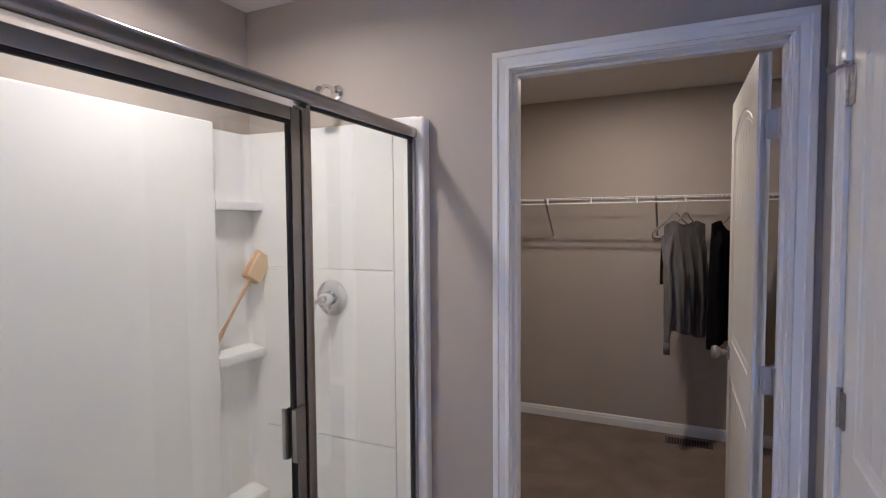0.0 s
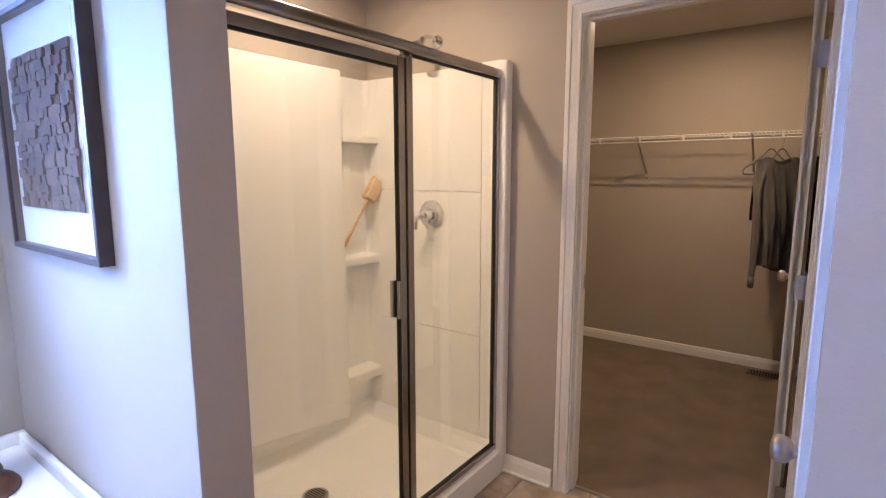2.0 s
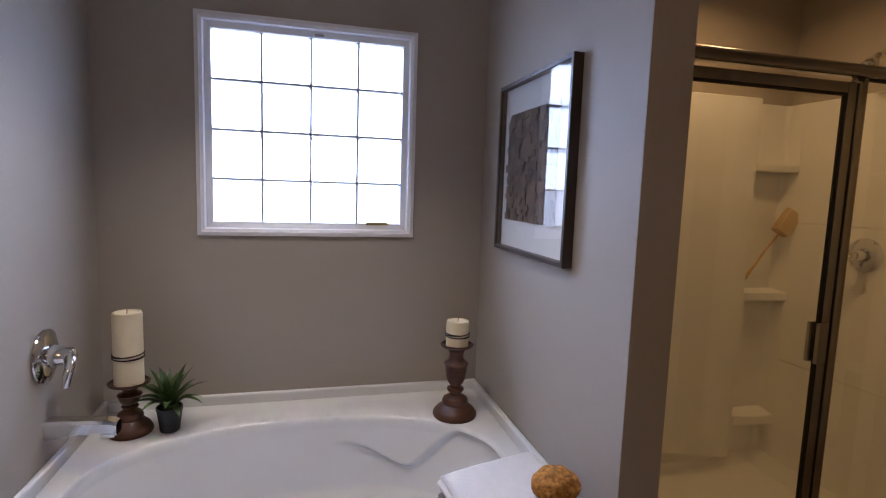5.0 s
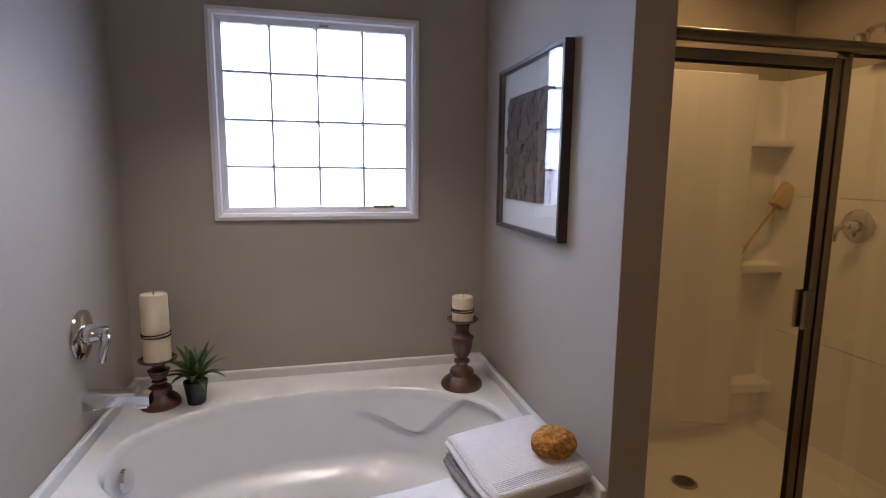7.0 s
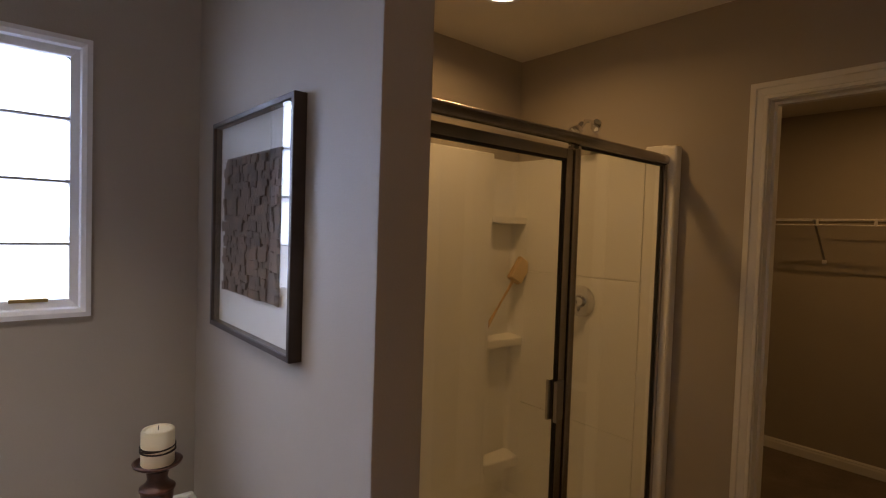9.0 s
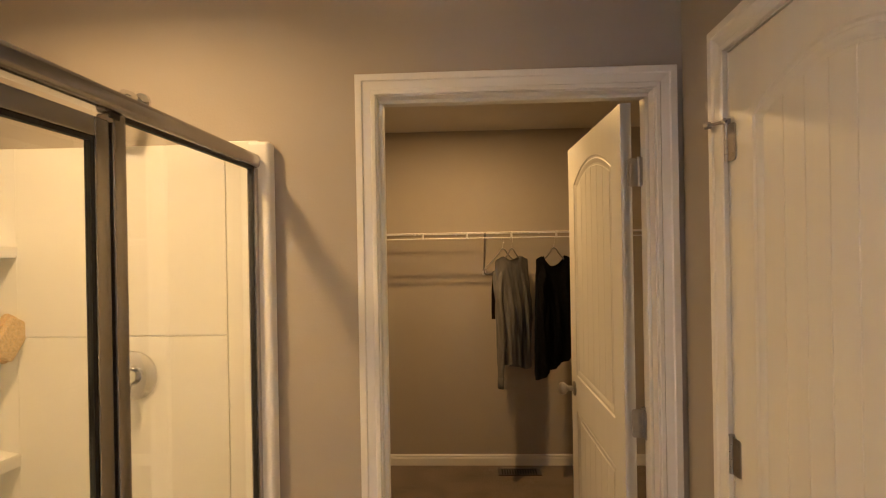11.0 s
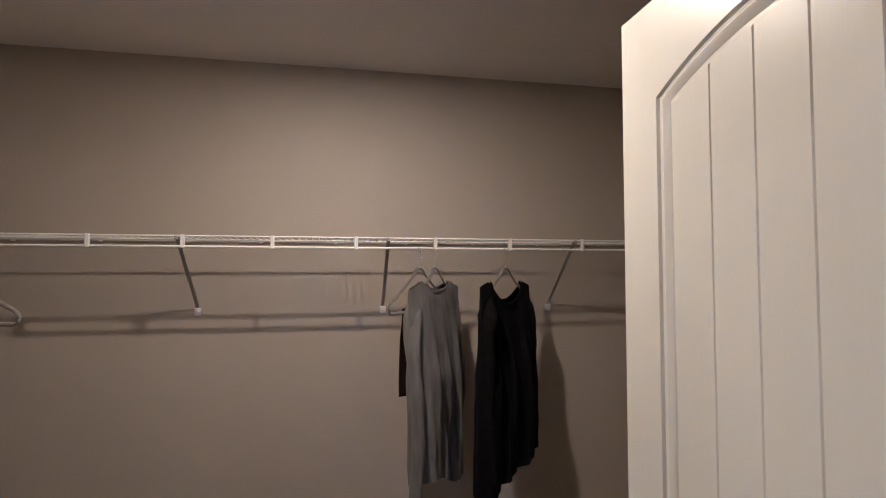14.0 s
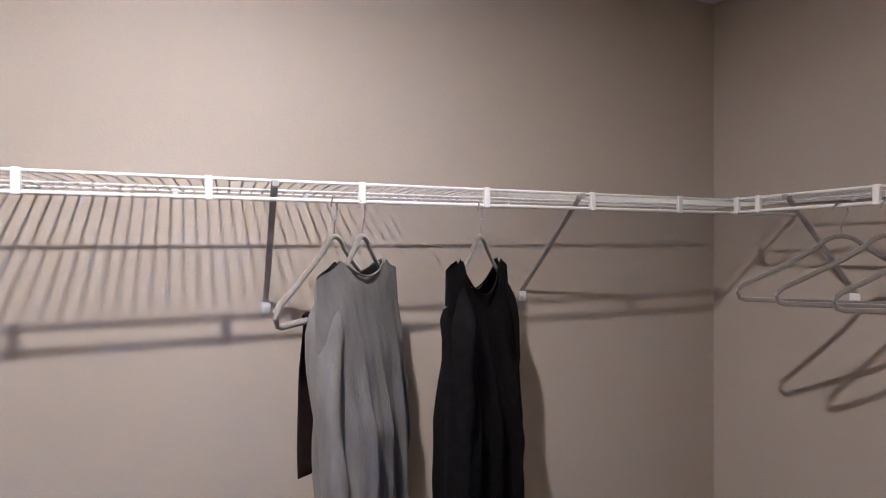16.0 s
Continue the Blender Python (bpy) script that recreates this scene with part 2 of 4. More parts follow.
# ---- setting ----
T = 0.12
floor = structure("floor", boxes(((WX - T, TY - T, -0.12), (EX + T, CY2 - 0.055, -0.006))), GROUT, "grey grout bed under stone-look bathroom tiles", "floor")
carpet = structure("floor_closet", boxes(((CL - T, CY2 - 0.05, -0.12), (CR + T, FY + T, 0.006)), bevel=0.003), CARPET, "mottled brown cut-pile carpet of the closet", "carpet")
structure("ceiling", boxes(((WX - T, TY - T, H), (EX + T, FY + T, H + 0.1))), CEIL, "matte off-white painted flat ceiling", "ceiling")

WY0, WY1, WZ0, WZ1 = -0.916, -0.089, 1.245, 2.065
structure("wall_west", boxes(((WX - T, TY - T, 0), (WX, WY0, H)), ((WX - T, WY1, 0), (WX, CY, H)), ((WX - T, WY0, 0), (WX, WY1, WZ0)), ((WX - T, WY0, WZ1), (WX, WY1, H))), PAINT, "greige painted wall with the window above the tub", "wall")
structure("wall_south", boxes(((WX, TY - T, 0), (EX + T, TY, H))), PAINT, "greige painted wall beside the bathtub", "wall")
structure("wall_east", boxes(((EX, TY, 0), (EX + T, NY, H))), PAINT, "greige painted wall of the vanity area", "wall")
structure("wall_partition", boxes(((WX, PY, 0), (PX, PY2, H)), bevel=0.004), PAINT, "greige partition wall between bathtub and shower", "wall", smooth=40)
JT = 0.018
structure("wall_closet_front", boxes(((WX, CY, 0), (OL - JT, CY2, H)), ((OR + JT, CY, 0), (CR, CY2, H)), ((OL - JT, CY, OH + JT), (OR + JT, CY2, H))), PAINT, "greige painted wall with the closet doorway", "wall")
structure("wall_closet_back", boxes(((CL - T, FY, 0), (CR + T, FY + T, H))), PAINT, "beige closet wall behind the wire shelf", "wall")
structure("wall_closet_left", boxes(((CL - T, CY2, 0), (CL, FY, H))), PAINT, "beige closet side wall", "wall")
structure("wall_closet_right", boxes(((CR, CY, 0), (CR + T, FY, H))), PAINT, "beige closet side wall with empty hangers", "wall")

# wall beside the passage, with a closed door; it stands a little out of square
RW = pose(0.437, NY, 0, 0, 0, -2.4)   # local: y along the wall, x into it
D0, D1, DH = 0.165, 0.873, 2.045       # doorway along the wall
RWL = 1.158
bm = boxes(((0, 0, 0), (T, D0 - JT, H)), ((0, D1 + JT, 0), (T, RWL, H)), ((0, D0 - JT, DH + JT), (T, D1 + JT, H)), bevel=0.0)
ob = structure("wall_passage", bm, PAINT, "greige painted wall with a closed panel door", "wall")
ob.matrix_world = RW
structure("wall_vanity_north", boxes(((0.445 + T, NY, 0), (EX + T, NY + T, H))), PAINT, "greige painted wall facing the vanity area", "wall")
bm = bmesh.new()
box(bm, (0.437, NY - 0.003, 0), (0.445 + T + 0.01, NY + 0.02, H), 0.004)
structure("wall_corner", bm, PAINT, "greige painted wall end at the passage", "wall", smooth=40)

CASING = [(0.0, 0.0), (0.0, 0.010), (0.003, 0.012), (0.016, 0.012), (0.020, 0.0095), (0.050, 0.0145), (0.055, 0.019), (0.078, 0.019), (0.081, 0.016), (0.081, 0.0)]


def casing(name, x0, x1, top, place, label, m=None, width=0.081):
    k = width / 0.081
    prof = [(o * k, d) for o, d in CASING]
    bm = sweep_frame([(x0, 0.0), (x0, top), (x1, top), (x1, 0.0)], [(-1, 0), (-1, 1), (1, 1), (1, 0)], prof, place)
    ob = structure(name, bm, TRIM, label, "door trim")
    if m is not None:
        ob.matrix_world = m
    return ob


casing("trim_closet_door", OL - 0.004, OR + 0.004, OH + 0.004, lambda u, v, d: (u, CY - d, v), "white moulded casing round the closet doorway", width=0.060)
casing("trim_closet_inside", OL - 0.004, OR + 0.004, OH + 0.004, lambda u, v, d: (u, CY2 + d, v), "white moulded casing on the closet side", width=0.060)
casing("trim_passage_door", D0 - 0.004, D1 + 0.004, DH + 0.004, lambda u, v, d: (-d, u, v), "white moulded casing round the closed door", RW, width=0.066)


def jamb(name, x0, x1, top, y0, y1, stop, label, m=None, stop_w=0.036):
    bm = bmesh.new()
    for a, b in (((x0 - JT, y0, 0), (x0, y1, top)), ((x1, y0, 0), (x1 + JT, y1, top)), ((x0 - JT, y0, top), (x1 + JT, y1, top + JT))):
        box(bm, a, b, 0.0015)
    s0, s1 = stop, stop + stop_w
    for a, b in (((x0 - 0.001, s0, 0), (x0 + 0.011, s1, top - 0.011)), ((x1 - 0.011, s0, 0), (x1 + 0.001, s1, top - 0.011)), ((x0 - 0.001, s0, top - 0.011), (x1 + 0.001, s1, top + 0.001))):
        box(bm, a, b, 0.003)
    ob = structure(name, bm, TRIM, label, "door jamb", smooth=40)
    if m is not None:
        ob.matrix_world = m
    return ob


jamb("jamb_closet", OL, OR, OH, CY + 0.001, CY2 - 0.001, CY + 0.04, "white painted jamb of the closet doorway")
jamb("jamb_passage", D0, D1, DH, 0.001, T - 0.001, 0.037, "white painted jamb of the closed door", RW @ Matrix(((0, 1, 0, 0), (1, 0, 0, 0), (0, 0, 1, 0), (0, 0, 0, 1))))

BASE = [(0.0, 0.0), (0.013, 0.0), (0.013, 0.056), (0.009, 0.068), (0.0095, 0.074), (0.004, 0.083), (0.0, 0.085)]


def baseboard(p, q, normal, label):
    bm = bmesh.new()
    rows = []
    for e in (p, q):
        rows.append([bm.verts.new((e[0] + normal[0] * d, e[1] + normal[1] * d, z + 0.0005)) for d, z in BASE])
    n = len(BASE)
    for k in range(n):
        bm.faces.new((rows[0][k], rows[0][(k + 1) % n], rows[1][(k + 1) % n], rows[1][k]))
    bm.faces.new(rows[0])
    bm.faces.new(rows[1])
    return structure("baseboard", bm, TRIM, label, "baseboard")


baseboard((-0.735, CY), (OL - 0.081, CY), (0, -1), "white moulded baseboard beside the shower")
baseboard((CL, FY), (CR, FY), (0, -1), "white moulded baseboard above brown carpet")
baseboard((CL, CY2), (CL, FY - 0.013), (1, 0), "white moulded baseboard above brown carpet")
baseboard((CR, CY2), (CR, FY - 0.013), (-1, 0), "white moulded baseboard above brown carpet")
baseboard((OR + 0.081, CY2), (CR - 0.013, CY2), (0, 1), "white moulded baseboard above brown carpet")
baseboard((0.6, NY), (EX, NY), (0, -1), "white moulded baseboard of the vanity area")
baseboard((-0.5, TY), (EX, TY), (0, 1), "white moulded baseboard of the vanity area")
bm = boxes(((OL + 0.001, CY2 - 0.062, -0.002), (OR - 0.001, CY2 - 0.045, 0.009)), bevel=0.003)
structure("trim_threshold", bm, NICKEL, "thin metal strip between tile and carpet", "threshold", smooth=40)
bm = bmesh.new()
rod(bm, (-0.742, CY - 0.018, 0.006), (OL - 0.081, CY - 0.018, 0.006), 0.008, 10)
structure("trim_shoe", bm, TRIM, "white shoe moulding at the baseboard's foot", "moulding", smooth=60)

# ---- window ----
win = tagged(new("window_1"), "white vinyl window of sixteen glass blocks, four by four", "window", kind="structure")
prof = [(0, -0.09), (0, 0.012), (0.014, 0.016), (0.026, 0.010), (0.030, -0.004), (0.044, -0.010), (0.052, -0.014), (0.052, -0.09)]
c = [(WY0, WZ0), (WY1, WZ0), (WY1, WZ1), (WY0, WZ1), (WY0, WZ0)]
mi = [(1, 1), (-1, 1), (-1, -1), (1, -1), (1, 1)]
bm = bmesh.new()
rows = [[bm.verts.new((WX + d, u + mu * o, v + mv * o)) for o, d in prof] for (u, v), (mu, mv) in zip(c[:4], mi[:4])]
for i in range(4):
    a, b = rows[i], rows[(i + 1) % 4]
    for k in range(len(prof)):
        bm.faces.new((a[k], a[(k + 1) % len(prof)], b[(k + 1) % len(prof)], b[k]))
part("window_frame", bm, VINYL, win, "white stepped vinyl frame", smooth=25)
GY0, GY1, GZ0, GZ1 = WY0 + 0.052, WY1 - 0.052, WZ0 + 0.034, WZ1 - 0.052
nb, jw = 4, 0.007
by, bz = (GY1 - GY0 - jw * 3) / nb, (GZ1 - GZ0 - jw * 3) / nb


def block_mesh(w, h):
    bm = bmesh.new()
    n = 9
    front, back = [], []
    for i in range(n + 1):
        for j in range(n + 1):
            u, v = i / n, j / n
            e = min(u, 1 - u, v, 1 - v)
            bulge = 0.010 * min(1, e * 7) ** 0.5 + 0.0014 * noise.noise((u * 9, v * 9, 3.1))
            front.append(bm.verts.new((0.014 + bulge, u * w, v * h)))
            back.append(bm.verts.new((-0.030 - bulge, u * w, v * h)))
    at = lambda g, i, j: g[i * (n + 1) + j]
    for i in range(n):
        for j in range(n):
            bm.faces.new((at(front, i, j), at(front, i + 1, j), at(front, i + 1, j + 1), at(front, i, j + 1)))
            bm.faces.new((at(back, i, j), at(back, i, j + 1), at(back, i + 1, j + 1), at(back, i + 1, j)))
    ring = [(i, 0) for i in range(n)] + [(n, j) for j in range(n)] + [(i, n) for i in range(n, 0, -1)] + [(0, j) for j in range(n, 0, -1)]
    for k in range(len(ring)):
        a, b = ring[k], ring[(k + 1) % len(ring)]
        bm.faces.new((at(front, *a), at(front, *b), at(back, *b), at(back, *a)))
    return mesh_of("pane", bm, BLOCK, 180)


pane = block_mesh(by, bz)
for i in range(nb):
    for j in range(nb):
        ob = new("pane", pane)
        ob.parent = win
        ob.location = (WX - 0.045, GY0 + i * (by + jw), GZ0 + j * (bz + jw))
        ob.visible_shadow = False
bm = bmesh.new()
for i in range(1, nb):
    box(bm, (WX - 0.060, GY0 + i * (by + jw) - jw, GZ0), (WX - 0.016, GY0 + i * (by + jw), GZ1))
    box(bm, (WX - 0.0605, GY0, GZ0 + i * (bz + jw) - jw), (WX - 0.0155, GY1, GZ0 + i * (bz + jw)))
ob = part("mullion", bm, JOINT, win, "grey joints between the glass blocks")
bm = boxes(((WX - 0.016, GY1 - 0.140, WZ0 + 0.047), (WX - 0.006, GY1 - 0.050, WZ0 + 0.058)), bevel=0.002)
part("label_strip", bm, BRASS, win, "small brass-coloured strip on the lower sash")
bm = boxes(((WX - 0.02, -0.49, WZ1 - 0.050), (WX - 0.006, -0.455, WZ1 - 0.038)), bevel=0.003)
part("latch", bm, STEEL, win, "small dark latch at the top of the sash")
bm = boxes(((WX - 0.9, -3.5, -0.5), (WX - 0.88, 2.5, 4.5)))
structure("backdrop", bm, glow("overcast_sky_glow", (0.70, 0.80, 1.0), 5.0), "plain bright overcast sky outside the window", "sky")

# ---- shower ----
SX = -0.735           # outer face of the kerb
SW = CY - 0.035       # face of the valve panel
SP = PY2 + 0.035      # face of the partition panel
BXF, NB, NE = -1.532, -1.600, 1.558   # face of the thick back panel, niche back, panel edge
ST = 1.925
shower = thing("shower_stall", "glossy white fibreglass shower stall with corner shelves", "shower stall")


def pan():
    bm = bmesh.new()
    nx, ny = 26, 40
    x0, x1, y0, y1 = WX + 0.004, SX, PY2 + 0.004, CY - 0.004
    g = []
    for i in range(nx + 1):
        row = []
        for j in range(ny + 1):
            x, y = x0 + (x1 - x0) * i / nx, y0 + (y1 - y0) * j / ny
            e = max(0.0, min((x - NB) / 0.06, (y - SP) / 0.06, (SW - y) / 0.06, 1))
            z = 0.052 + 0.10 * (1 - e) ** 2 + 0.012 * math.hypot(x + 1.25, y - 1.08)
            k = (x - (SX - 0.105)) / 0.05
            if k > 0:
                z = max(z, 0.06 + 0.072 * (min(k, 1) ** 2 * (3 - 2 * min(k, 1))))
            if x > SX - 0.02:
                z -= (1 - math.cos(min(1, (x - SX + 0.02) / 0.02) * math.pi / 2)) * 0.02
            row.append(bm.verts.new((x, y, z)))
        g.append(row)
    for i in range(nx):
        for j in range(ny):
            bm.faces.new((g[i][j], g[i + 1][j], g[i + 1][j + 1], g[i][j + 1]))
    edge = [g[i][0] for i in range(nx)] + [g[nx][j] for j in range(ny)] + [g[i][ny] for i in range(nx, 0, -1)] + [g[0][j] for j in range(ny, 0, -1)]
    low = [bm.verts.new((v.co.x, v.co.y, 0.0)) for v in edge]
    for k in range(len(edge)):
        q = (k + 1) % len(edge)
        bm.faces.new((edge[k], edge[q], low[q], low[k]))
    return bm


part("base", pan(), FIBRE, shower, "white moulded shower floor with a raised kerb", smooth=50)
bm = bmesh.new()
box(bm, (WX + 0.003, SP - 0.01, 0.142), (BXF, NE, ST), 0.009, 3)
for v in bm.verts:
    if v.co.z < 0.2:
        v.co.z += 0.15 * (NE - v.co.y)   # the lower edge climbs away from the niche
box(bm, (WX + 0.003, SP - 0.01, 0.09), (NB + 0.012, NE, 0.36), 0.004)
part("back_panel", bm, FIBRE, shower, "thick plain white back panel", smooth=40)
bm = bmesh.new()
box(bm, (WX + 0.002, NE - 0.02, 0.09), (NB, CY - 0.004, ST - 0.012), 0.004)
prev = None
cols = []
for k in range(9):
    a = k / 8 * math.pi / 2
    cols.append((NB + 0.03 * (1 - math.cos(a)) - 0.001, SW - 0.03 + 0.03 * math.sin(a) + 0.001))
lo = [bm.verts.new((x, y, 0.1)) for x, y in cols]
hi = [bm.verts.new((x, y, ST - 0.013)) for x, y in cols]
for k in range(8):
    bm.faces.new((lo[k], lo[k + 1], hi[k + 1], hi[k]))
part("niche", bm, FIBRE, shower, "recessed white corner with three shelves", smooth=40)


def side_panel(y_in, y_out, seams):
    bm = bmesh.new()
    s = 1 if y_out > y_in else -1
    zs = [0.10] + seams + [ST - 0.012]
    for z0, z1 in zip(zs, zs[1:]):
        box(bm, (-1.512, y_in, z0 + 0.0015), (-0.868, y_out, z1 - 0.0015), 0.0025)
    box(bm, (NB + 0.02, y_in + s * 0.003, 0.10), (-1.514, y_out, ST - 0.012), 0.002)
    box(bm, (-1.53, y_in + s * 0.006, 0.10), (-0.86, y_out, ST - 0.014))
    box(bm, (-0.866, y_in, 0.10), (SX - 0.03, y_out, ST - 0.006), 0.004)
    return bm


part("side_panel", side_panel(SW, CY - 0.003, [0.655, 1.343]), FIBRE, shower, "white panel with fine seams behind the valve", smooth=35)
part("side_panel", side_panel(SP, PY2 + 0.003, [0.655, 1.343]), FIBRE, shower, smooth=35)
bm = bmesh.new()
box(bm, (SX - 0.055, CY - 0.055, 0.09), (SX + 0.012, CY - 0.002, ST - 0.012), 0.012, 4)
part("flange", bm, FIBRE, shower, "rounded white upright flange at the opening", smooth=40)
bm = bmesh.new()
box(bm, (SX - 0.055, PY2 + 0.002, 0.09), (SX + 0.012, PY2 + 0.05, ST - 0.012), 0.012, 4)
part("flange", bm, FIBRE, shower, smooth=40)
for z, th, slope in ((1.618, 0.034, 0.0), (0.992, 0.040, 0.014), (0.360, 0.05, 0.02)):
    bm = bmesh.new()
    top = [(NB - 0.003, NE + 0.002), (NB - 0.003, SW + 0.004), (-1.505, SW + 0.004), (-1.512, SW - 0.02), (BXF + 0.002, NE + 0.04), (BXF - 0.004, NE + 0.002)]
    n = len(top)
    a = [bm.verts.new((x, y, z + slope * (1 if x < -1.59 else 0))) for x, y in top]
    b = [bm.verts.new((x - (0.004 if x > -1.59 else 0), y, z - th)) for x, y in top]
    bm.faces.new(a)
    bm.faces.new(b[::-1])
    for k in range(n):
        bm.faces.new((a[k], a[(k + 1) % n], b[(k + 1) % n], b[k]))
    bmesh.ops.recalc_face_normals(bm, faces=bm.faces)
    bmesh.ops.bevel(bm, geom=list(bm.edges), offset=0.004, segments=2, affect="EDGES")
    part("shelf", bm, FIBRE, shower, "white moulded corner shelf", smooth=40)

# framed glass front
GXF = -0.77
front = thing("shower_enclosure", "brushed nickel framed glass shower front with a hinged door", "shower door")
E0, E1, ZB, ZT = PY2 + 0.012, CY - 0.056, 0.134, 1.873
MY = 1.135
bm = bmesh.new()
box(bm, (GXF - 0.022, E0, ZT - 0.040), (GXF + 0.022, E1 + 0.006, ZT), 0.012, 4)
part("header_rail", bm, FRAME_NICKEL, front, "rounded brushed nickel header rail", smooth=50)
for n_, a, b in (("sill_rail", (GXF - 0.016, E0, ZB - 0.006), (GXF + 0.018, E1, ZB + 0.020)), ("wall_post", (GXF - 0.014, E1 - 0.022, ZB + 0.02), (GXF + 0.014, E1 + 0.004, ZT - 0.04)),
                 ("wall_post", (GXF - 0.014, E0 - 0.004, ZB + 0.02), (GXF + 0.014, E0 + 0.022, ZT - 0.04)), ("mullion", (GXF - 0.016, MY, ZB + 0.02), (GXF + 0.018, MY + 0.032, ZT - 0.041))):
    bm = bmesh.new()
    box(bm, a, b, 0.004, 2)
    part(n_, bm, FRAME_NICKEL, front, smooth=40)
door = new("door")
door.parent = front
dz0, dz1, dy0, dy1 = ZB + 0.028, ZT - 0.056, E0 + 0.028, MY - 0.004
bm = bmesh.new()
fw = 0.034
for a, b in (((dy0, dz0), (dy0 + fw, dz1)), ((dy1 - fw, dz0), (dy1, dz1)), ((dy0 + fw, dz0), (dy1 - fw, dz0 + fw)), ((dy0 + fw, dz1 - fw), (dy1 - fw, dz1))):
    box(bm, (GXF - 0.010, a[0], a[1]), (GXF + 0.012, b[0], b[1]), 0.003, 2)
bpy.data.objects.remove(door)
door = part("door", bm, FRAME_NICKEL, front, "brushed nickel door frame", smooth=40)
bm = boxes(((GXF - 0.002, dy0 + fw - 0.003, dz0 + fw - 0.003), (GXF + 0.003, dy1 - fw + 0.003, dz1 - fw + 0.003)))
ob = part("pane", bm, CLEAR, door, "clear glass")
ob.visible_shadow = False


def seal(y0, y1, z0, z1, w, parent):
    bm = bmesh.new()
    for a, b in (((y0, z0), (y0 + w, z1)), ((y1 - w, z0), (y1, z1)), ((y0 + w, z0), (y1 - w, z0 + w)), ((y0 + w, z1 - w), (y1 - w, z1))):
        box(bm, (GXF - 0.006, a[0], a[1]), (GXF + 0.007, b[0], b[1]))
    return part("seal", bm, BLACK_SEAL, parent, "thin black rubber seal")


seal(dy0 + fw, dy1 - fw, dz0 + fw, dz1 - fw, 0.007, door)
fy0, fy1, fz0, fz1 = MY + 0.032, E1 - 0.022, ZB + 0.020, ZT - 0.040
bm = boxes(((GXF - 0.002, fy0 - 0.002, fz0 - 0.002), (GXF + 0.003, fy1 + 0.002, fz1 + 0.002)))
ob = part("pane", bm, CLEAR, front, "clear fixed glass")
ob.visible_shadow = False
seal(fy0, fy1, fz0, fz1, 0.007, front)
bm = bmesh.new()
box(bm, (GXF + 0.012, dy1 - 0.054, 0.925), (GXF + 0.016, dy1 - 0.006, 1.058), 0.0015)
box(bm, (GXF + 0.014, dy1 - 0.058, 0.925), (GXF + 0.028, dy1 - 0.053, 1.058), 0.002)
part("handle", bm, NICKEL, door, "flat brushed nickel pull", smooth=40)
bm = bmesh.new()
box(bm, (GXF - 0.014, dy1 - 0.050, 0.925), (GXF - 0.010, dy1 - 0.006, 1.058), 0.0015)
box(bm, (GXF - 0.024, dy1 - 0.054, 0.925), (GXF - 0.012, dy1 - 0.049, 1.058), 0.002)
part("inner_handle", bm, NICKEL, door, "flat brushed nickel pull inside the shower", smooth=40)
bm = bmesh.new()
box(bm, (GXF + 0.016, MY - 0.012, ZT - 0.053), (GXF + 0.020, MY + 0.012, ZT - 0.043), 0.001)
part("catch", bm, BLACK_SEAL, front, "small dark catch under the header")

FACE_Y = Matrix(((1, 0, 0, 0), (0, 0, -1, 0), (0, 1, 0, 0), (0, 0, 0, 1)))  # turned shapes that face -y


def valve_set(name, m, label):
    v = thing(name, label, "faucet valve", m=m)
    part("plate", lathe([(0.0005, 0), (0.070, 0), (0.073, 0.004), (0.071, 0.008), (0.060, 0.012), (0.046, 0.016), (0.0005, 0.017)], 48, FACE_Y), CHROME, v, "round chrome plate", smooth=40)
    part("hub", lathe([(0.0005, 0.012), (0.030, 0.012), (0.029, 0.03), (0.024, 0.045), (0.022, 0.064), (0.016, 0.072), (0.0005, 0.074)], 32, FACE_Y), CHROME, v, smooth=40)
    bm = bmesh.new()
    tube(bm, [(0, -0.056, 0.0), (-0.02, -0.068, -0.004), (-0.038, -0.074, -0.016), (-0.047, -0.072, -0.036), (-0.050, -0.068, -0.058), (-0.051, -0.066, -0.070)], lambda s: 0.014 - 0.005 * s, 12, flat=1.2)
    part("lever", bm, CHROME, v, "curved chrome lever", smooth=60)
    return v


valve_set("shower_valve", pose(-1.152, SW - 0.001, 1.228), "round chrome shower valve with a lever handle")
valve_set("tub_valve", pose(-1.180, TY + 0.001, 0.927, 0, 0, 180) @ Matrix.Scale(1.1, 4), "round chrome tub valve with a lever handle")

head = thing("shower_fixture", "small chrome shower head on a bent arm", "shower head")
hx, hz = -1.135, 2.05
part("flange", lathe([(0.0005, 0), (0.030, 0), (0.028, 0.006), (0.012, 0.010), (0.0005, 0.010)], 24, Matrix.Translation((hx, CY - 0.001, hz)) @ FACE_Y), CHROME, head, smooth=40)
bm = bmesh.new()
tube(bm, [(hx, CY - 0.004, hz), (hx, CY - 0.05, hz + 0.012), (hx, CY - 0.085, hz + 0.008), (hx, CY - 0.12, hz - 0.016)], 0.009, 12)
part("arm", bm, CHROME, head, smooth=60)
hm = look((hx, CY - 0.118, hz - 0.014), (hx - 0.01, CY - 0.20, hz - 0.10)) @ pose(0, 0, 0, 180)
part("ball", lathe([(0.0005, -0.014), (0.014, -0.006), (0.015, 0.002), (0.012, 0.014), (0.016, 0.022), (0.024, 0.034), (0.030, 0.052), (0.030, 0.060), (0.0005, 0.061)], 28, hm), CHROME, head, "bell-shaped spray head", smooth=40)

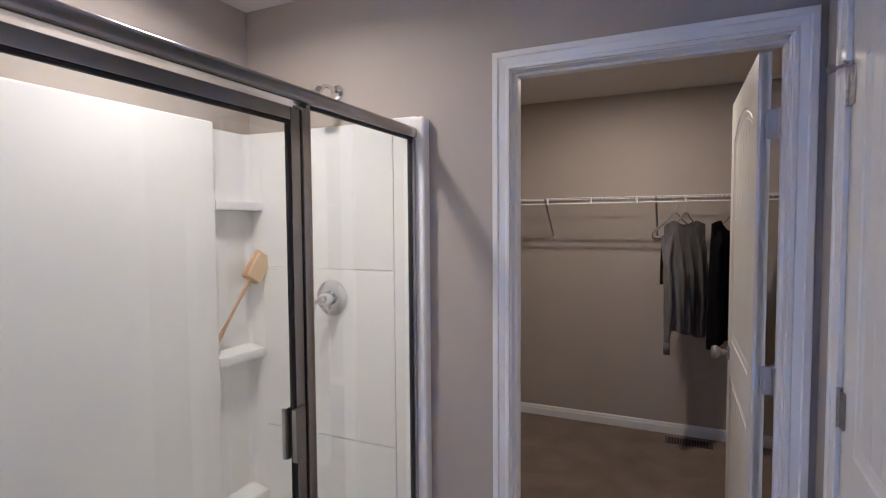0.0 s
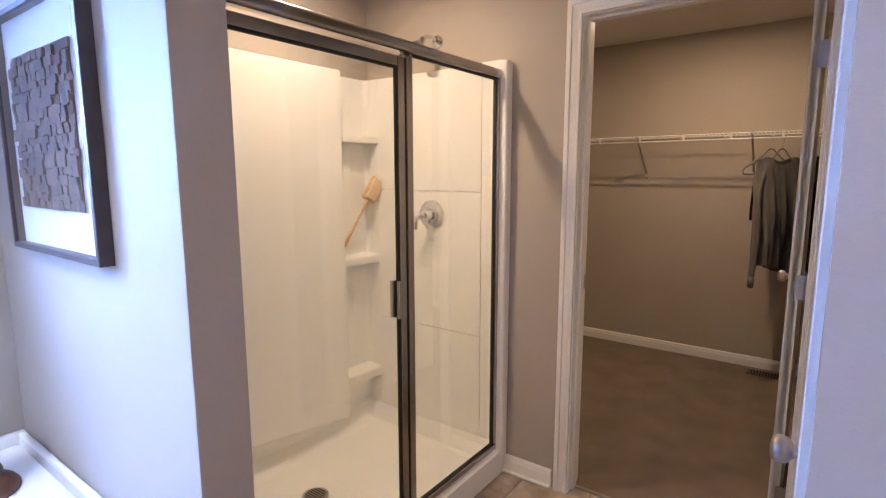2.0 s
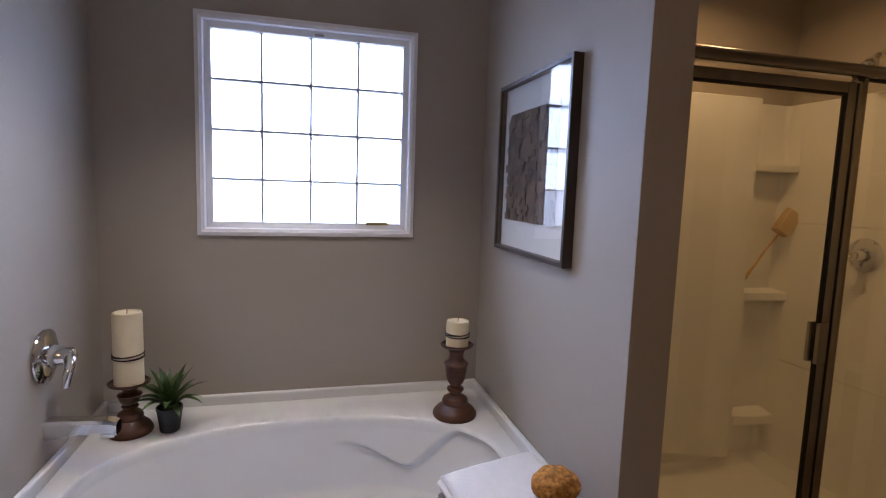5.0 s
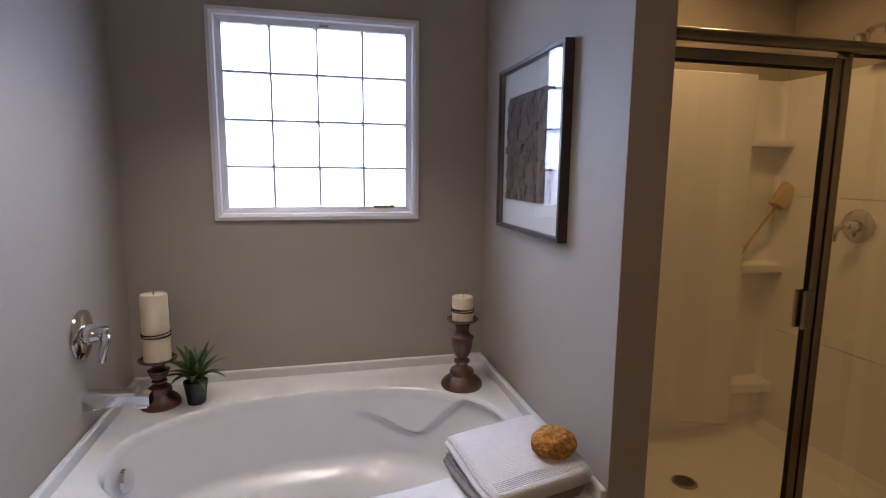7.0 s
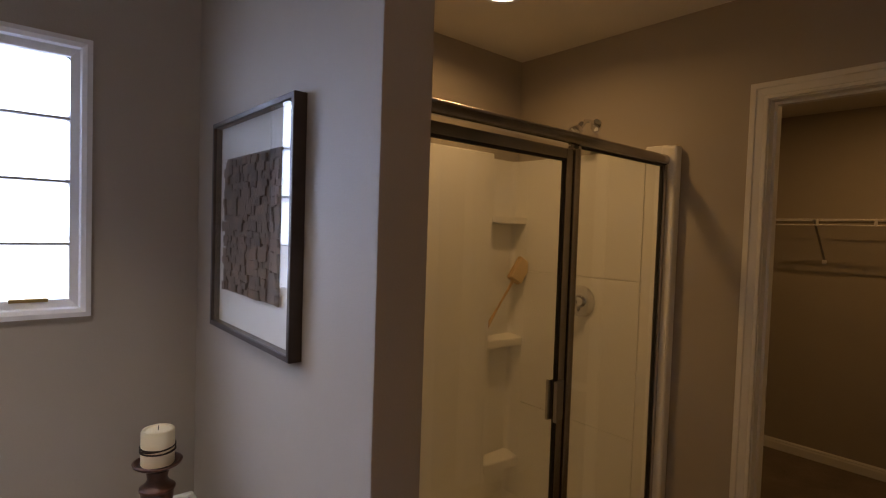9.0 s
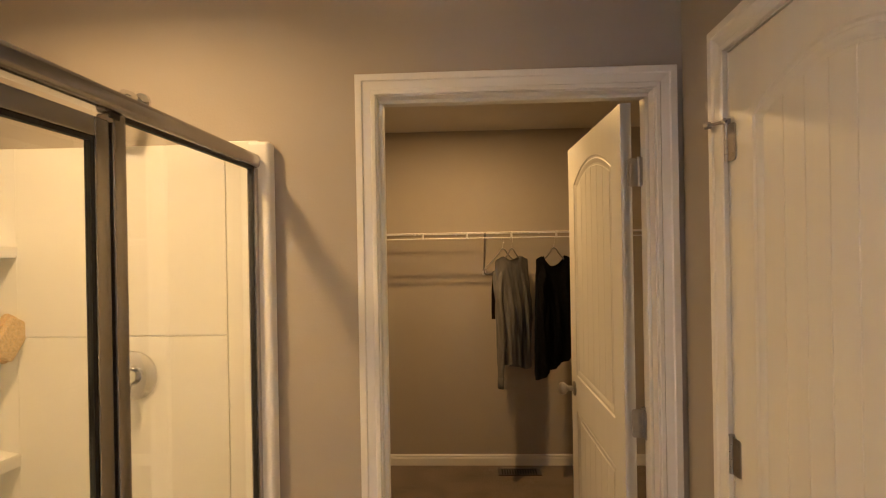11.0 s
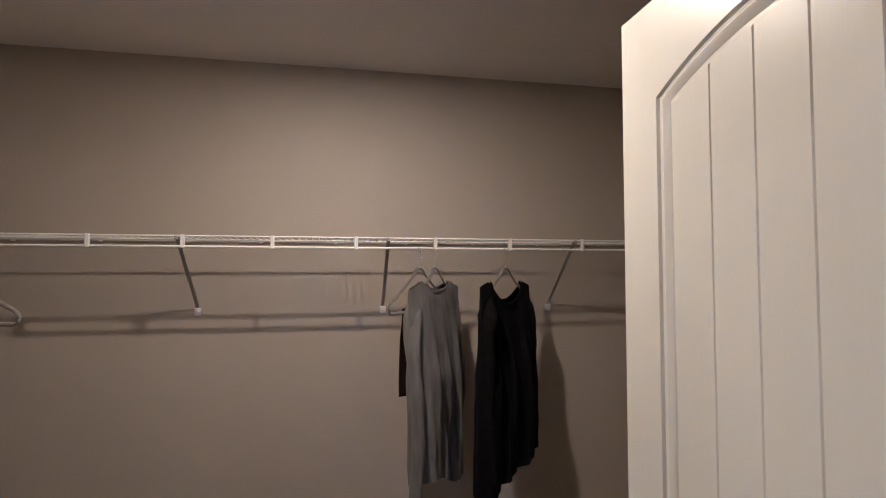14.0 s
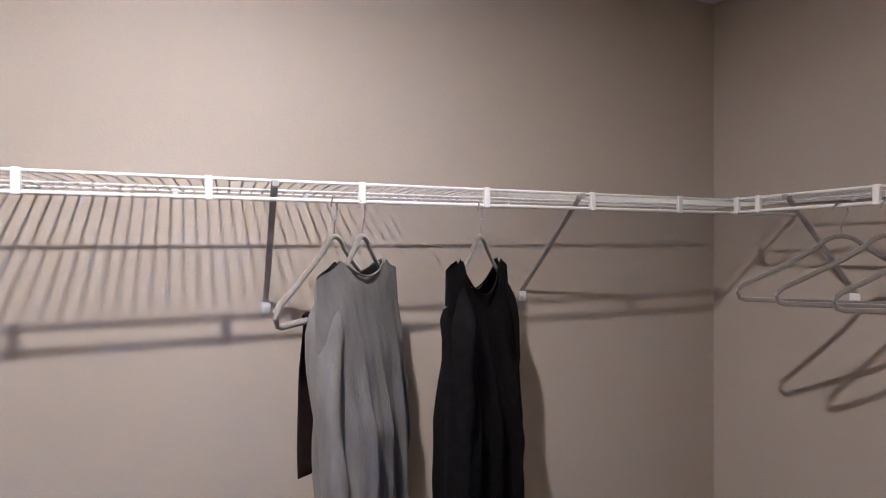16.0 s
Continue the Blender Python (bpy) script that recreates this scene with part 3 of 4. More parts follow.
drain = thing("shower_drain", "round brushed metal drain in the shower floor", "drain", m=pose(-1.25, 1.08, 0.056))
part("ring", lathe([(0.0005, 0), (0.056, 0), (0.056, 0.002), (0.05, 0.004), (0.0005, 0.0035)], 40), NICKEL, drain, smooth=30)
bm = bmesh.new()
for i in range(-3, 4):
    w = math.sqrt(max(0.0, 0.043 ** 2 - (i * 0.012) ** 2))
    box(bm, (-w, i * 0.012 - 0.003, 0.0036), (w, i * 0.012 + 0.003, 0.0052))
part("slots", bm, SLOT, drain, "dark drain slots")

# bath brush leaning in the niche
brush = thing("bath_brush", "pale beech bath brush leaning on a shower shelf", "bath brush")
b0, b1 = Vector((-1.591, 1.568, 1.008)), Vector((-1.540, 1.733, 1.290))
bm = bmesh.new()
tube(bm, [b0.lerp(b1, k / 8) + Vector((0, 0, 0)) for k in range(9)], lambda s: 0.0085 + 0.003 * math.cos(s * 5), 12)
part("stick", bm, BRUSHWOOD, brush, "slim wooden stick", smooth=60)
bdir = (b1 - b0).normalized()
bm_m = Matrix.Translation(b1 + bdir * 0.055) @ bdir.to_track_quat("Z", "X").to_matrix().to_4x4()
bm = bmesh.new()
box(bm, (-0.040, -0.016, -0.06), (0.040, 0.010, 0.075), 0.011, 3, bm_m)
part("block", bm, BRUSHWOOD, brush, "rounded wooden head", smooth=50)
bm = bmesh.new()
box(bm, (-0.034, 0.010, -0.052), (0.034, 0.034, 0.066), 0.006, 2, bm_m)
part("bristles", bm, BRISTLE, brush, "short pale bristles", smooth=50)

# ---- bathtub ----
tub = thing("bathtub", "glossy white acrylic drop-in bathtub with a raised lip", "bathtub")
TZ, TXF = 0.578, -0.50
bm = bmesh.new()
NA = 320
tcx, tcy, trx, try_ = (-1.405 - 0.66) / 2, (-1.170 + 0.130) / 2, (1.405 - 0.66) / 2, (1.170 + 0.130) / 2


def well(a, f):
    ca, sa = math.cos(a), math.sin(a)
    p = 2.2
    r = (abs(ca) ** p + abs(sa) ** p) ** (-1 / p)
    return tcx + trx * f * r * ca, tcy + try_ * f * r * sa


def rect_point(a):
    x, y = well(a, 1)
    dx, dy = x - tcx, y - tcy
    k = min((TXF - tcx) / dx if dx > 1e-6 else 9e9, (WX + 0.024 - tcx) / dx if dx < -1e-6 else 9e9, (PY - 0.024 - tcy) / dy if dy > 1e-6 else 9e9, (TY + 0.024 - tcy) / dy if dy < -1e-6 else 9e9)
    return tcx + dx * k, tcy + dy * k


def wall_share(d):
    """Share of the rim's width left at depth share d of the basin."""
    if d < 0.10:
        return 1 - 0.030 * (1 - (1 - d / 0.10) ** 2) ** 0.5
    if d < 0.70:
        return 0.970 - 0.085 * (d - 0.10) / 0.60
    return 0.885 - 0.285 * (1 - (1 - (d - 0.70) / 0.30) ** 2) ** 0.5


depths = [0.0, 0.002, 0.006, 0.012, 0.02, 0.03, 0.042, 0.056, 0.072, 0.09] + [0.10 + 0.0125 * k for k in range(33)] + [0.53, 0.57, 0.62, 0.67, 0.72, 0.78, 0.84, 0.89, 0.93, 0.96, 0.98, 0.992]
steps = [(wall_share(d), -0.42 * d) for d in depths] + [(0.5, -0.4205), (0.3, -0.424), (0.1, -0.426)]


def ease(v):
    v = min(1.0, max(0.0, v))
    return v * v * (3 - 2 * v)


ring0 = []
for k in range(NA):
    x, y = rect_point(2 * math.pi * k / NA)
    ring0.append(bm.verts.new((x, y, TZ)))
rings = [ring0]
for f, dz in steps:
    row = []
    for k in range(NA):
        a = 2 * math.pi * k / NA
        # arm rest and sloped back rest at the end by the partition
        q = math.sin(a)
        back = max(0.0, q) ** 3
        d = -dz / 0.42
        ff = f - 0.20 * back * d
        # a hollow under the arm rest, whose edge dips and climbs to the rim by the back rest
        if a > 2.50:
            line = 0.40 - 0.19 * ease((a - 2.50) / 0.42)
        else:
            line = 0.40 - 0.37 * ease((2.50 - a) / 0.36)
        arm = ease((3.02 - a) / 0.30) * ease((a - 1.25) / 0.55) * ease((d - line) / 0.06) * ease((1.0 - d) / 0.35)
        ff += 0.055 * arm
        x, y = well(a, ff)
        row.append(bm.verts.new((x, y, TZ + dz)))
    rings.append(row)
for a, b in zip(rings, rings[1:]):
    for k in range(NA):
        bm.faces.new((a[k], a[(k + 1) % NA], b[(k + 1) % NA], b[k]))
bm.faces.new(rings[-1])
part("basin", bm, ACRYL, tub, "smooth moulded basin with arm rests", smooth=60)
for a, b in (((WX + 0.002, TY + 0.002, TZ - 0.03), (WX + 0.026, PY - 0.002, TZ + 0.040)), ((WX + 0.026, PY - 0.026, TZ - 0.03), (TXF, PY - 0.002, TZ + 0.040)), ((WX + 0.026, TY + 0.002, TZ - 0.03), (TXF, TY + 0.026, TZ + 0.040))):
    bm = bmesh.new()
    box(bm, a, b, 0.008, 3)
    part("lip", bm, ACRYL, tub, "raised white lip against the wall", smooth=50)
bm = boxes(((TXF - 0.02, TY + 0.003, 0.0), (TXF, PY - 0.003, TZ - 0.002)), bevel=0.008)
part("apron", bm, ACRYL, tub, smooth=50)
ov = Matrix.Translation((-1.06, -1.128, 0.482)) @ pose(0, 0, 0, -80, 0, 0)
part("overflow_plate", lathe([(0.0005, 0), (0.038, 0), (0.040, 0.006), (0.036, 0.016), (0.012, 0.019), (0.0005, 0.019)], 36, ov), CHROME, tub, "round chrome overflow cover", smooth=40)

spout = thing("tub_spout", "angular chrome tub spout on the wall", "tub spout", m=pose(-1.178, TY + 0.001, 0.708))
bm = bmesh.new()
secs = [(0.0, 0.030, 0.030, -0.030), (0.015, 0.030, 0.030, -0.028), (0.06, 0.028, 0.027, -0.024), (0.12, 0.026, 0.023, -0.020), (0.155, 0.025, 0.019, -0.026), (0.170, 0.023, 0.012, -0.030)]
rows = []
for y, w, zt, zb in secs:
    y, zt, zb = y * 1.1, zt * 0.92 - y * 0.01, zb * 0.92 - y * 0.01
    rows.append([bm.verts.new(p) for p in ((-w, y, zb + 0.006), (-w, y, zt - 0.008), (-w + 0.008, y, zt), (w - 0.008, y, zt), (w, y, zt - 0.008), (w, y, zb + 0.006), (w - 0.006, y, zb), (-w + 0.006, y, zb))])
for a, b in zip(rows, rows[1:]):
    for k in range(8):
        bm.faces.new((a[k], a[(k + 1) % 8], b[(k + 1) % 8], b[k]))
bm.faces.new(rows[0])
bm.faces.new(rows[-1])
part("body", bm, CHROME, spout, smooth=40)
bm = boxes(((-0.017, 0.141, -0.038), (0.017, 0.178, -0.022)), bevel=0.003)
part("nozzle", bm, CHROME, spout, smooth=40)

# ---- things on the tub deck ----


def candle_holder(m, h, cw, label):
    t = thing("candle_holder", label, "candle holder", "turned candle holders", m)
    base = [(0.0005, 0), (0.082, 0), (0.085, 0.006), (0.084, 0.016), (0.074, 0.030), (0.056, 0.044), (0.047, 0.050), (0.049, 0.054), (0.050, 0.062), (0.046, 0.072), (0.032, 0.080), (0.024, 0.086)]
    part("foot", lathe(base + [(0.0005, 0.087)], 40), TURNED, t, "wide turned foot", smooth=35)
    s = (h - 0.086 - 0.03)
    stem = [(0.0005, 0.086), (0.022, 0.086), (0.022, 0.086 + 0.05 * s), (0.031, 0.086 + 0.08 * s), (0.033, 0.086 + 0.12 * s), (0.031, 0.086 + 0.15 * s), (0.020, 0.086 + 0.17 * s), (0.019, 0.086 + 0.21 * s), (0.028, 0.086 + 0.25 * s), (0.036, 0.086 + 0.36 * s), (0.041, 0.086 + 0.52 * s), (0.043, 0.086 + 0.64 * s), (0.047, 0.086 + 0.68 * s), (0.046, 0.086 + 0.71 * s), (0.036, 0.086 + 0.75 * s), (0.029, 0.086 + 0.80 * s), (0.026, 0.086 + 0.86 * s), (0.030, 0.086 + 0.98 * s), (0.0005, 0.086 + s)]
    part("stem", lathe(stem, 36), TURNED, t, "turned vase-shaped stem", smooth=35)
    z = h - 0.03
    part("cup", lathe([(0.0005, z), (0.030, z), (0.050, z + 0.008), (cw, z + 0.016), (cw + 0.002, z + 0.022), (cw - 0.004, z + 0.024), (cw - 0.012, z + 0.016), (0.0005, z + 0.015)], 40), TURNED, t, "shallow turned cup", smooth=35)
    return t


def candle(m, r, h, zc, label):
    t = thing("pillar_candle", label, "candle", "ivory candles", m)
    part("wax", lathe([(0.0005, 0), (r - 0.002, 0), (r, 0.003), (r, h - 0.006), (r - 0.003, h - 0.001), (r - 0.008, h), (r - 0.012, h - 0.004), (0.0005, h - 0.006)], 48), WAX, t, smooth=40)
    bm = bmesh.new()
    rod(bm, (0, 0, h - 0.008), (0.001, 0.001, h + 0.008), 0.0012, 6)
    part("wick", bm, CORD, t)
    bm = bmesh.new()
    pts = [((r + 0.0018) * math.cos(u * 0.26), (r + 0.0018) * math.sin(u * 0.26), zc + 0.0045 * math.sin(u * 0.13 + 0.6) + (u / 72 - 0.5) * 0.016) for u in range(73)]
    tube(bm, pts, 0.0022, 6)
    part("cord", bm, CORD, t, "dark cord wound three times round", smooth=60)
    return t


C1, C2 = (-1.335, 0.042), (-1.400, -1.102)
candle_holder(pose(*C1, TZ), 0.292, 0.062, "red-brown turned wooden candle holder by the partition")
candle(pose(*C1, TZ + 0.277), 0.043, 0.100, 0.044, "short ivory pillar candle wound with dark cord")
candle_holder(pose(*C2, TZ) @ Matrix.Diagonal((0.82, 0.82, 1, 1)), 0.190, 0.078, "red-brown turned wooden candle holder beside the plant")
candle(pose(*C2, TZ + 0.175), 0.046, 0.250, 0.098, "tall ivory pillar candle wound with dark cord")

plant = thing("potted_plant", "small green spiky plant in a black pot", "plant", m=pose(-1.395, -0.978, TZ))
part("pot", lathe([(0.0005, 0), (0.030, 0), (0.032, 0.004), (0.041, 0.074), (0.043, 0.076), (0.043, 0.086), (0.038, 0.086), (0.036, 0.072), (0.0005, 0.070)], 32), POT, plant, "tapered black pot", smooth=40)
part("soil", lathe([(0.0005, 0.070), (0.036, 0.072), (0.03, 0.077), (0.0005, 0.08)], 20), SOIL, plant, smooth=60)
rng = random.Random(5)
for k in range(30):
    az = k * 2.39996
    lean = 0.30 + 1.25 * (k / 30) + rng.uniform(-0.1, 0.1)
    ln = 0.155 - 0.015 * (k / 30) + rng.uniform(-0.02, 0.02)
    w = rng.uniform(0.014, 0.021)
    bm = bmesh.new()
    prev = None
    d = Vector((math.cos(az), math.sin(az), 0))
    side = Vector((-math.sin(az), math.cos(az), 0))
    p = Vector((0, 0, 0.074)) + d * 0.006
    th = lean * 0.35
    for s in range(8):
        u = s / 7
        ww = w * (0.55 + 1.1 * u - 1.6 * u * u) if u < 0.98 else 0.0004
        nrm = (d * -math.cos(th) + Vector((0, 0, 1)) * math.sin(th))
        row = [bm.verts.new(p - side * ww), bm.verts.new(p - nrm * ww * 0.35), bm.verts.new(p + side * ww)]
        if prev:
            for i in range(2):
                bm.faces.new((prev[i], prev[i + 1], row[i + 1], row[i]))
        prev = row
        p = p + (d * math.sin(th) + Vector((0, 0, 1)) * math.cos(th)) * ln / 7
        th += lean * 0.19
    part("leaf", bm, LEAF, plant, smooth=180)


def cloth_slab(x0, x1, y0, y1, z0, z1, r, seed, sag, n=40, m=None, layers=0):
    """A soft folded stack with rounded edges and uneven top."""
    bm = bmesh.new()
    ny = n
    rows = []
    for i in range(n + 1):
        u = i / n
        x = x0 + (x1 - x0) * u
        ring = []
        k = 36
        for j in range(k):
            a = 2 * math.pi * j / k
            ca, sa = math.cos(a), math.sin(a)
            p = 7
            q = (abs(ca) ** p + abs(sa) ** p) ** (-1 / p)
            e = 1 - 0.10 * max(0.0, (abs(u - 0.5) * 2 - 0.9) / 0.1) ** 2
            y = (y0 + y1) / 2 + (y1 - y0) / 2 * q * ca * e
            z = (z0 + z1) / 2 + (z1 - z0) / 2 * q * sa * (e if abs(u - 0.5) < 0.499 else 0.7)
            if layers:
                z_share = (z - z0) / (z1 - z0)
                if abs(ca) > 0.75:
                    y += 0.006 * math.cos(z_share * layers * 2 * math.pi) * (1 if ca > 0 else -1)
            wv = noise.noise((x * 9, y * 9, seed)) * 0.007 + noise.noise((x * 35, y * 35, seed + z * 20)) * 0.0022
            if sa > -0.4:
                z += wv + sag * (u - 0.5)
            ring.append(bm.verts.new((x, y + wv * 0.6, max(z, z0))))
        rows.append(ring)
    for a, b in zip(rows, rows[1:]):
        for j in range(len(a)):
            bm.faces.new((a[j], a[(j + 1) % len(a)], b[(j + 1) % len(b)], b[j]))
    bm.faces.new(rows[0])
    bm.faces.new(rows[-1])
    if m is not None:
        bmesh.ops.transform(bm, matrix=m, verts=bm.verts)
    return bm


TM = pose(-0.635, 0.028, 0, 0, 0, 10)
TILT = TM @ pose(0, 0, TZ + 0.042, 3, 5, 0) @ pose(0, 0, -TZ - 0.042)
single("grey_towel", cloth_slab(-0.170, 0.120, -0.176, 0.120, TZ + 0.001, TZ + 0.044, 0.02, 1.0, 0.0, m=TM, layers=2), TOWELG, "folded grey terry towel under a white one", "towel", smooth=180)
tw = thing("white_towel", "folded white terry towel with a woven band", "towel")
part("folds", cloth_slab(-0.180, 0.125, -0.165, 0.142, TZ + 0.040, TZ + 0.088, 0.02, 4.0, 0.0, m=TILT, layers=2), TOWELW, tw, smooth=180)
for k in range(6):
    bm = bmesh.new()
    x = 0.070 + k * 0.007
    tube(bm, [TILT @ Vector((x, -0.140 + 0.02 * j, TZ + 0.0888 + noise.noise((x * 9, (-0.15 + 0.02 * j) * 9, 4.0)) * 0.006)) for j in range(14)], 0.0008, 6)
    part("woven_rib", bm, TOWELW, tw, "rib of the woven band", smooth=180)
bm = bmesh.new()
bmesh.ops.create_icosphere(bm, subdivisions=5, radius=1)
for v in bm.verts:
    d = v.co.normalized()
    n1 = noise.noise(d * 2.2) * 0.10
    n2 = noise.noise(d * 15 + Vector((5, 1, 2)))
    n3 = noise.noise(d * 32)
    v.co = d * (1 + n1 - 0.13 * max(0, n2) ** 0.7 - 0.05 * max(0, n3))
    v.co.x *= 0.060
    v.co.y *= 0.068
    v.co.z *= 0.036
sp = single("sea_sponge", bm, SPONGE, "round porous golden sponge on the white towel", "sponge", smooth=180)
sp.matrix_world = pose(-0.628, 0.112, TZ + 0.117, 3, 8, 20)

# ---- framed picture on the partition ----
pic = thing("framed_picture", "dark-framed picture of layered wood chips on white mat", "picture")
X0, X1, Z0, Z1, YF, YB = -1.356, -0.797, 1.235, 1.829, PY - 0.032, PY - 0.001
prof = [(0, YB), (0, YF + 0.0015), (0.0015, YF), (0.013, YF), (0.0145, YF + 0.003), (0.0145, YB)]
bm = bmesh.new()
c4, m4 = [(X0, Z0), (X1, Z0), (X1, Z1), (X0, Z1)], [(1, 1), (-1, 1), (-1, -1), (1, -1)]
rows = [[bm.verts.new((u + mu * o, y, v + mv * o)) for o, y in prof] for (u, v), (mu, mv) in zip(c4, m4)]
for i in range(4):
    a, b = rows[i], rows[(i + 1) % 4]
    for k in range(len(prof)):
        bm.faces.new((a[k], a[(k + 1) % len(prof)], b[(k + 1) % len(prof)], b[k]))
part("frame", bm, DARKWOOD, pic, "dark brown wooden box frame")
part("mat", boxes(((X0 + 0.0145, YB - 0.006, Z0 + 0.0145), (X1 - 0.0145, YB - 0.002, Z1 - 0.0145))), MATBOARD, pic, "wide white mat")
art = part("art_panel", boxes(((-1.284, YB - 0.009, 1.345), (-0.906, YB - 0.006, 1.722))), DARKWOOD, pic, "brown mosaic of overlapping wood chips")
rng = random.Random(11)
chips = []
for k in range(6):
    bm = bmesh.new()
    box(bm, (-0.5, -0.5, -0.5), (0.5, 0.5, 0.5))
    for v in bm.verts:
        v.co += Vector((rng.uniform(-0.06, 0.06), rng.uniform(-0.1, 0.1), rng.uniform(-0.06, 0.06)))
    chips.append(mesh_of("wood_chip", bm, ARTWOOD))
z = 1.346
while z < 1.71:
    h = rng.uniform(0.017, 0.028)
    x = -1.286 + rng.uniform(-0.004, 0.004)
    while x < -0.910:
        w = rng.uniform(0.016, 0.046)
        ob = new("wood_chip", rng.choice(chips))
        ob.parent = art
        d = rng.uniform(0.002, 0.009)
        ob.matrix_basis = pose(min(x + w / 2, -0.910), YB - 0.009 - d / 2, z + h / 2 + rng.uniform(-0.004, 0.004), rng.uniform(-4, 4), rng.uniform(-3, 3), rng.uniform(-6, 6)) @ Matrix.Diagonal((w, d, h, 1))
        x += w * rng.uniform(0.9, 1.05)
    z += h * 0.93
ob = part("pane", boxes(((X0 + 0.0135, YF + 0.004, Z0 + 0.0135), (X1 - 0.0135, YF + 0.006, Z1 - 0.0135))), CLEAR, pic, "clear picture glass")
ob.visible_shadow = False

# ---- doors ----


def arch_outline(x0, x1, z0, z1, rise, d, n=20):
    """Panel outline inset by d, from the lower left round; the top is a low arch when rise is set."""
    a, b, c = x0 + d, x1 - d, z0 + d
    pts = [(a, c), (b, c)]
    xc, hw = (x0 + x1) / 2, (x1 - x0) / 2
    if not rise:
        return pts + [(b, z1 - d), (a, z1 - d)]
    for k in range(n + 1):
        x = b + (a - b) * k / n
        pts.append((x, z1 - d + rise * (1 - ((x - xc) / hw) ** 2)))
    return pts


PANEL_STEPS = [(0.0, 0.0), (0.005, 0.004), (0.010, 0.0045), (0.014, 0.002), (0.020, 0.003), (0.030, 0.0075)]


def door_skin(w, h, panels, y, out):
    """One moulded face of a door at depth y that looks along out (-1 or 1)."""
    bm = bmesh.new()
    edges = []

    def loop(pts, d):
        vs = [bm.verts.new((px, y - out * d, pz)) for px, pz in pts]
        return vs

    outer = loop([(0, 0), (w, 0), (w, h), (0, h)], 0)
    for k in range(4):
        edges.append(bm.edges.new((outer[k], outer[(k + 1) % 4])))
    for p in panels:
        first = None
        for d, dep in PANEL_STEPS:
            vs = loop(arch_outline(*p, d), dep)
            if first is None:
                for k in range(len(vs)):
                    edges.append(bm.edges.new((vs[k], vs[(k + 1) % len(vs)])))
            else:
                for k in range(len(vs)):
                    bm.faces.new((first[k], first[(k + 1) % len(vs)], vs[(k + 1) % len(vs)], vs[k]))
            first = vs
        bm.faces.new(loop(arch_outline(*p, 0.030), 0.0078))
    bmesh.ops.triangle_fill(bm, use_beauty=True, use_dissolve=False, edges=edges)
    return bm


def door_planks(p, y, out):
    """Upright planks inside a panel, with grooves between."""
    bm = bmesh.new()
    x0, x1, z0, z1, rise = p
    d, n = 0.040, 6
    a, b = x0 + d, x1 - d
    xc, hw = (x0 + x1) / 2, (x1 - x0) / 2
    top = lambda x: z1 - d + (rise * (1 - ((x - xc) / hw) ** 2) if rise else 0)
    step = (b - a) / n
    for k in range(n):
        l, r = a + k * step + 0.002, a + (k + 1) * step - 0.002
        xs = [l + (r - l) * i / 4 for i in range(5)]
        front = [bm.verts.new((x, y - out * 0.0048, top(x))) for x in xs] + [bm.verts.new((x, y - out * 0.0048, z0 + d)) for x in reversed(xs)]
        grow = lambda v: bm.verts.new((v.co.x + (0.002 if v.co.x >= r - 1e-6 else -0.002 if v.co.x <= l + 1e-6 else 0), y - out * 0.0077, v.co.z + (0.003 if v.co.z > z0 + d + 0.01 else -0.003)))
        back = [grow(v) for v in front]
        bm.faces.new(front)
        m = len(front)
        for i in range(m):
            bm.faces.new((front[i], front[(i + 1) % m], back[(i + 1) % m], back[i]))
    return bm


def knob_set(parent, x, z, y, out):
    m = Matrix.Translation((x, y, z)) @ (FACE_Y if out < 0 else pose(0, 0, 0, 0, 0, 180) @ FACE_Y)
    k = part("knob", lathe([(0.0005, 0.0), (0.012, 0.0), (0.011, 0.030), (0.016, 0.036), (0.024, 0.042), (0.0275, 0.052), (0.0265, 0.062), (0.020, 0.070), (0.0005, 0.073)], 32, m), NICKEL, parent, "satin nickel knob", smooth=50)
    part("rose", lathe([(0.0005, 0.0), (0.032, 0.0), (0.032, 0.004), (0.026, 0.008), (0.0005, 0.009)], 32, m), NICKEL, k, smooth=40)


def panel_door(name, w, h, m, label, faces, kind="structure"):
    ob = new(name)
    ob.matrix_world = m
    tagged(ob, label, "door", kind=kind)
    th = 0.035
    bm = bmesh.new()
    box(bm, (0, 0.0084, 0), (w, th - 0.0084, h))
    for a, b in (((0, 0.0005, 0), (0.0025, th - 0.0005, h)), ((w - 0.0025, 0.0005, 0), (w, th - 0.0005, h)), ((0.0025, 0.0005, h - 0.0025), (w - 0.0025, th - 0.0005, h)), ((0.0025, 0.0005, 0), (w - 0.0025, th - 0.0005, 0.0025))):
        box(bm, a, b)
    part("slab", bm, DOORP, ob, "white painted slab edge")
    s = 0.105
    panels = [(s, w - s, 1.000, h - 0.172, 0.075), (s, w - s, 0.22, 0.845, 0.0)]
    for y, out in faces:
        part("door_face", door_skin(w, h, panels, y, out), DOORP, ob, "white moulded two-panel face", smooth=30)
        for p in panels:
            part("planks", door_planks(p, y, out), DOORP, ob, "grooved plank panel")
    return ob


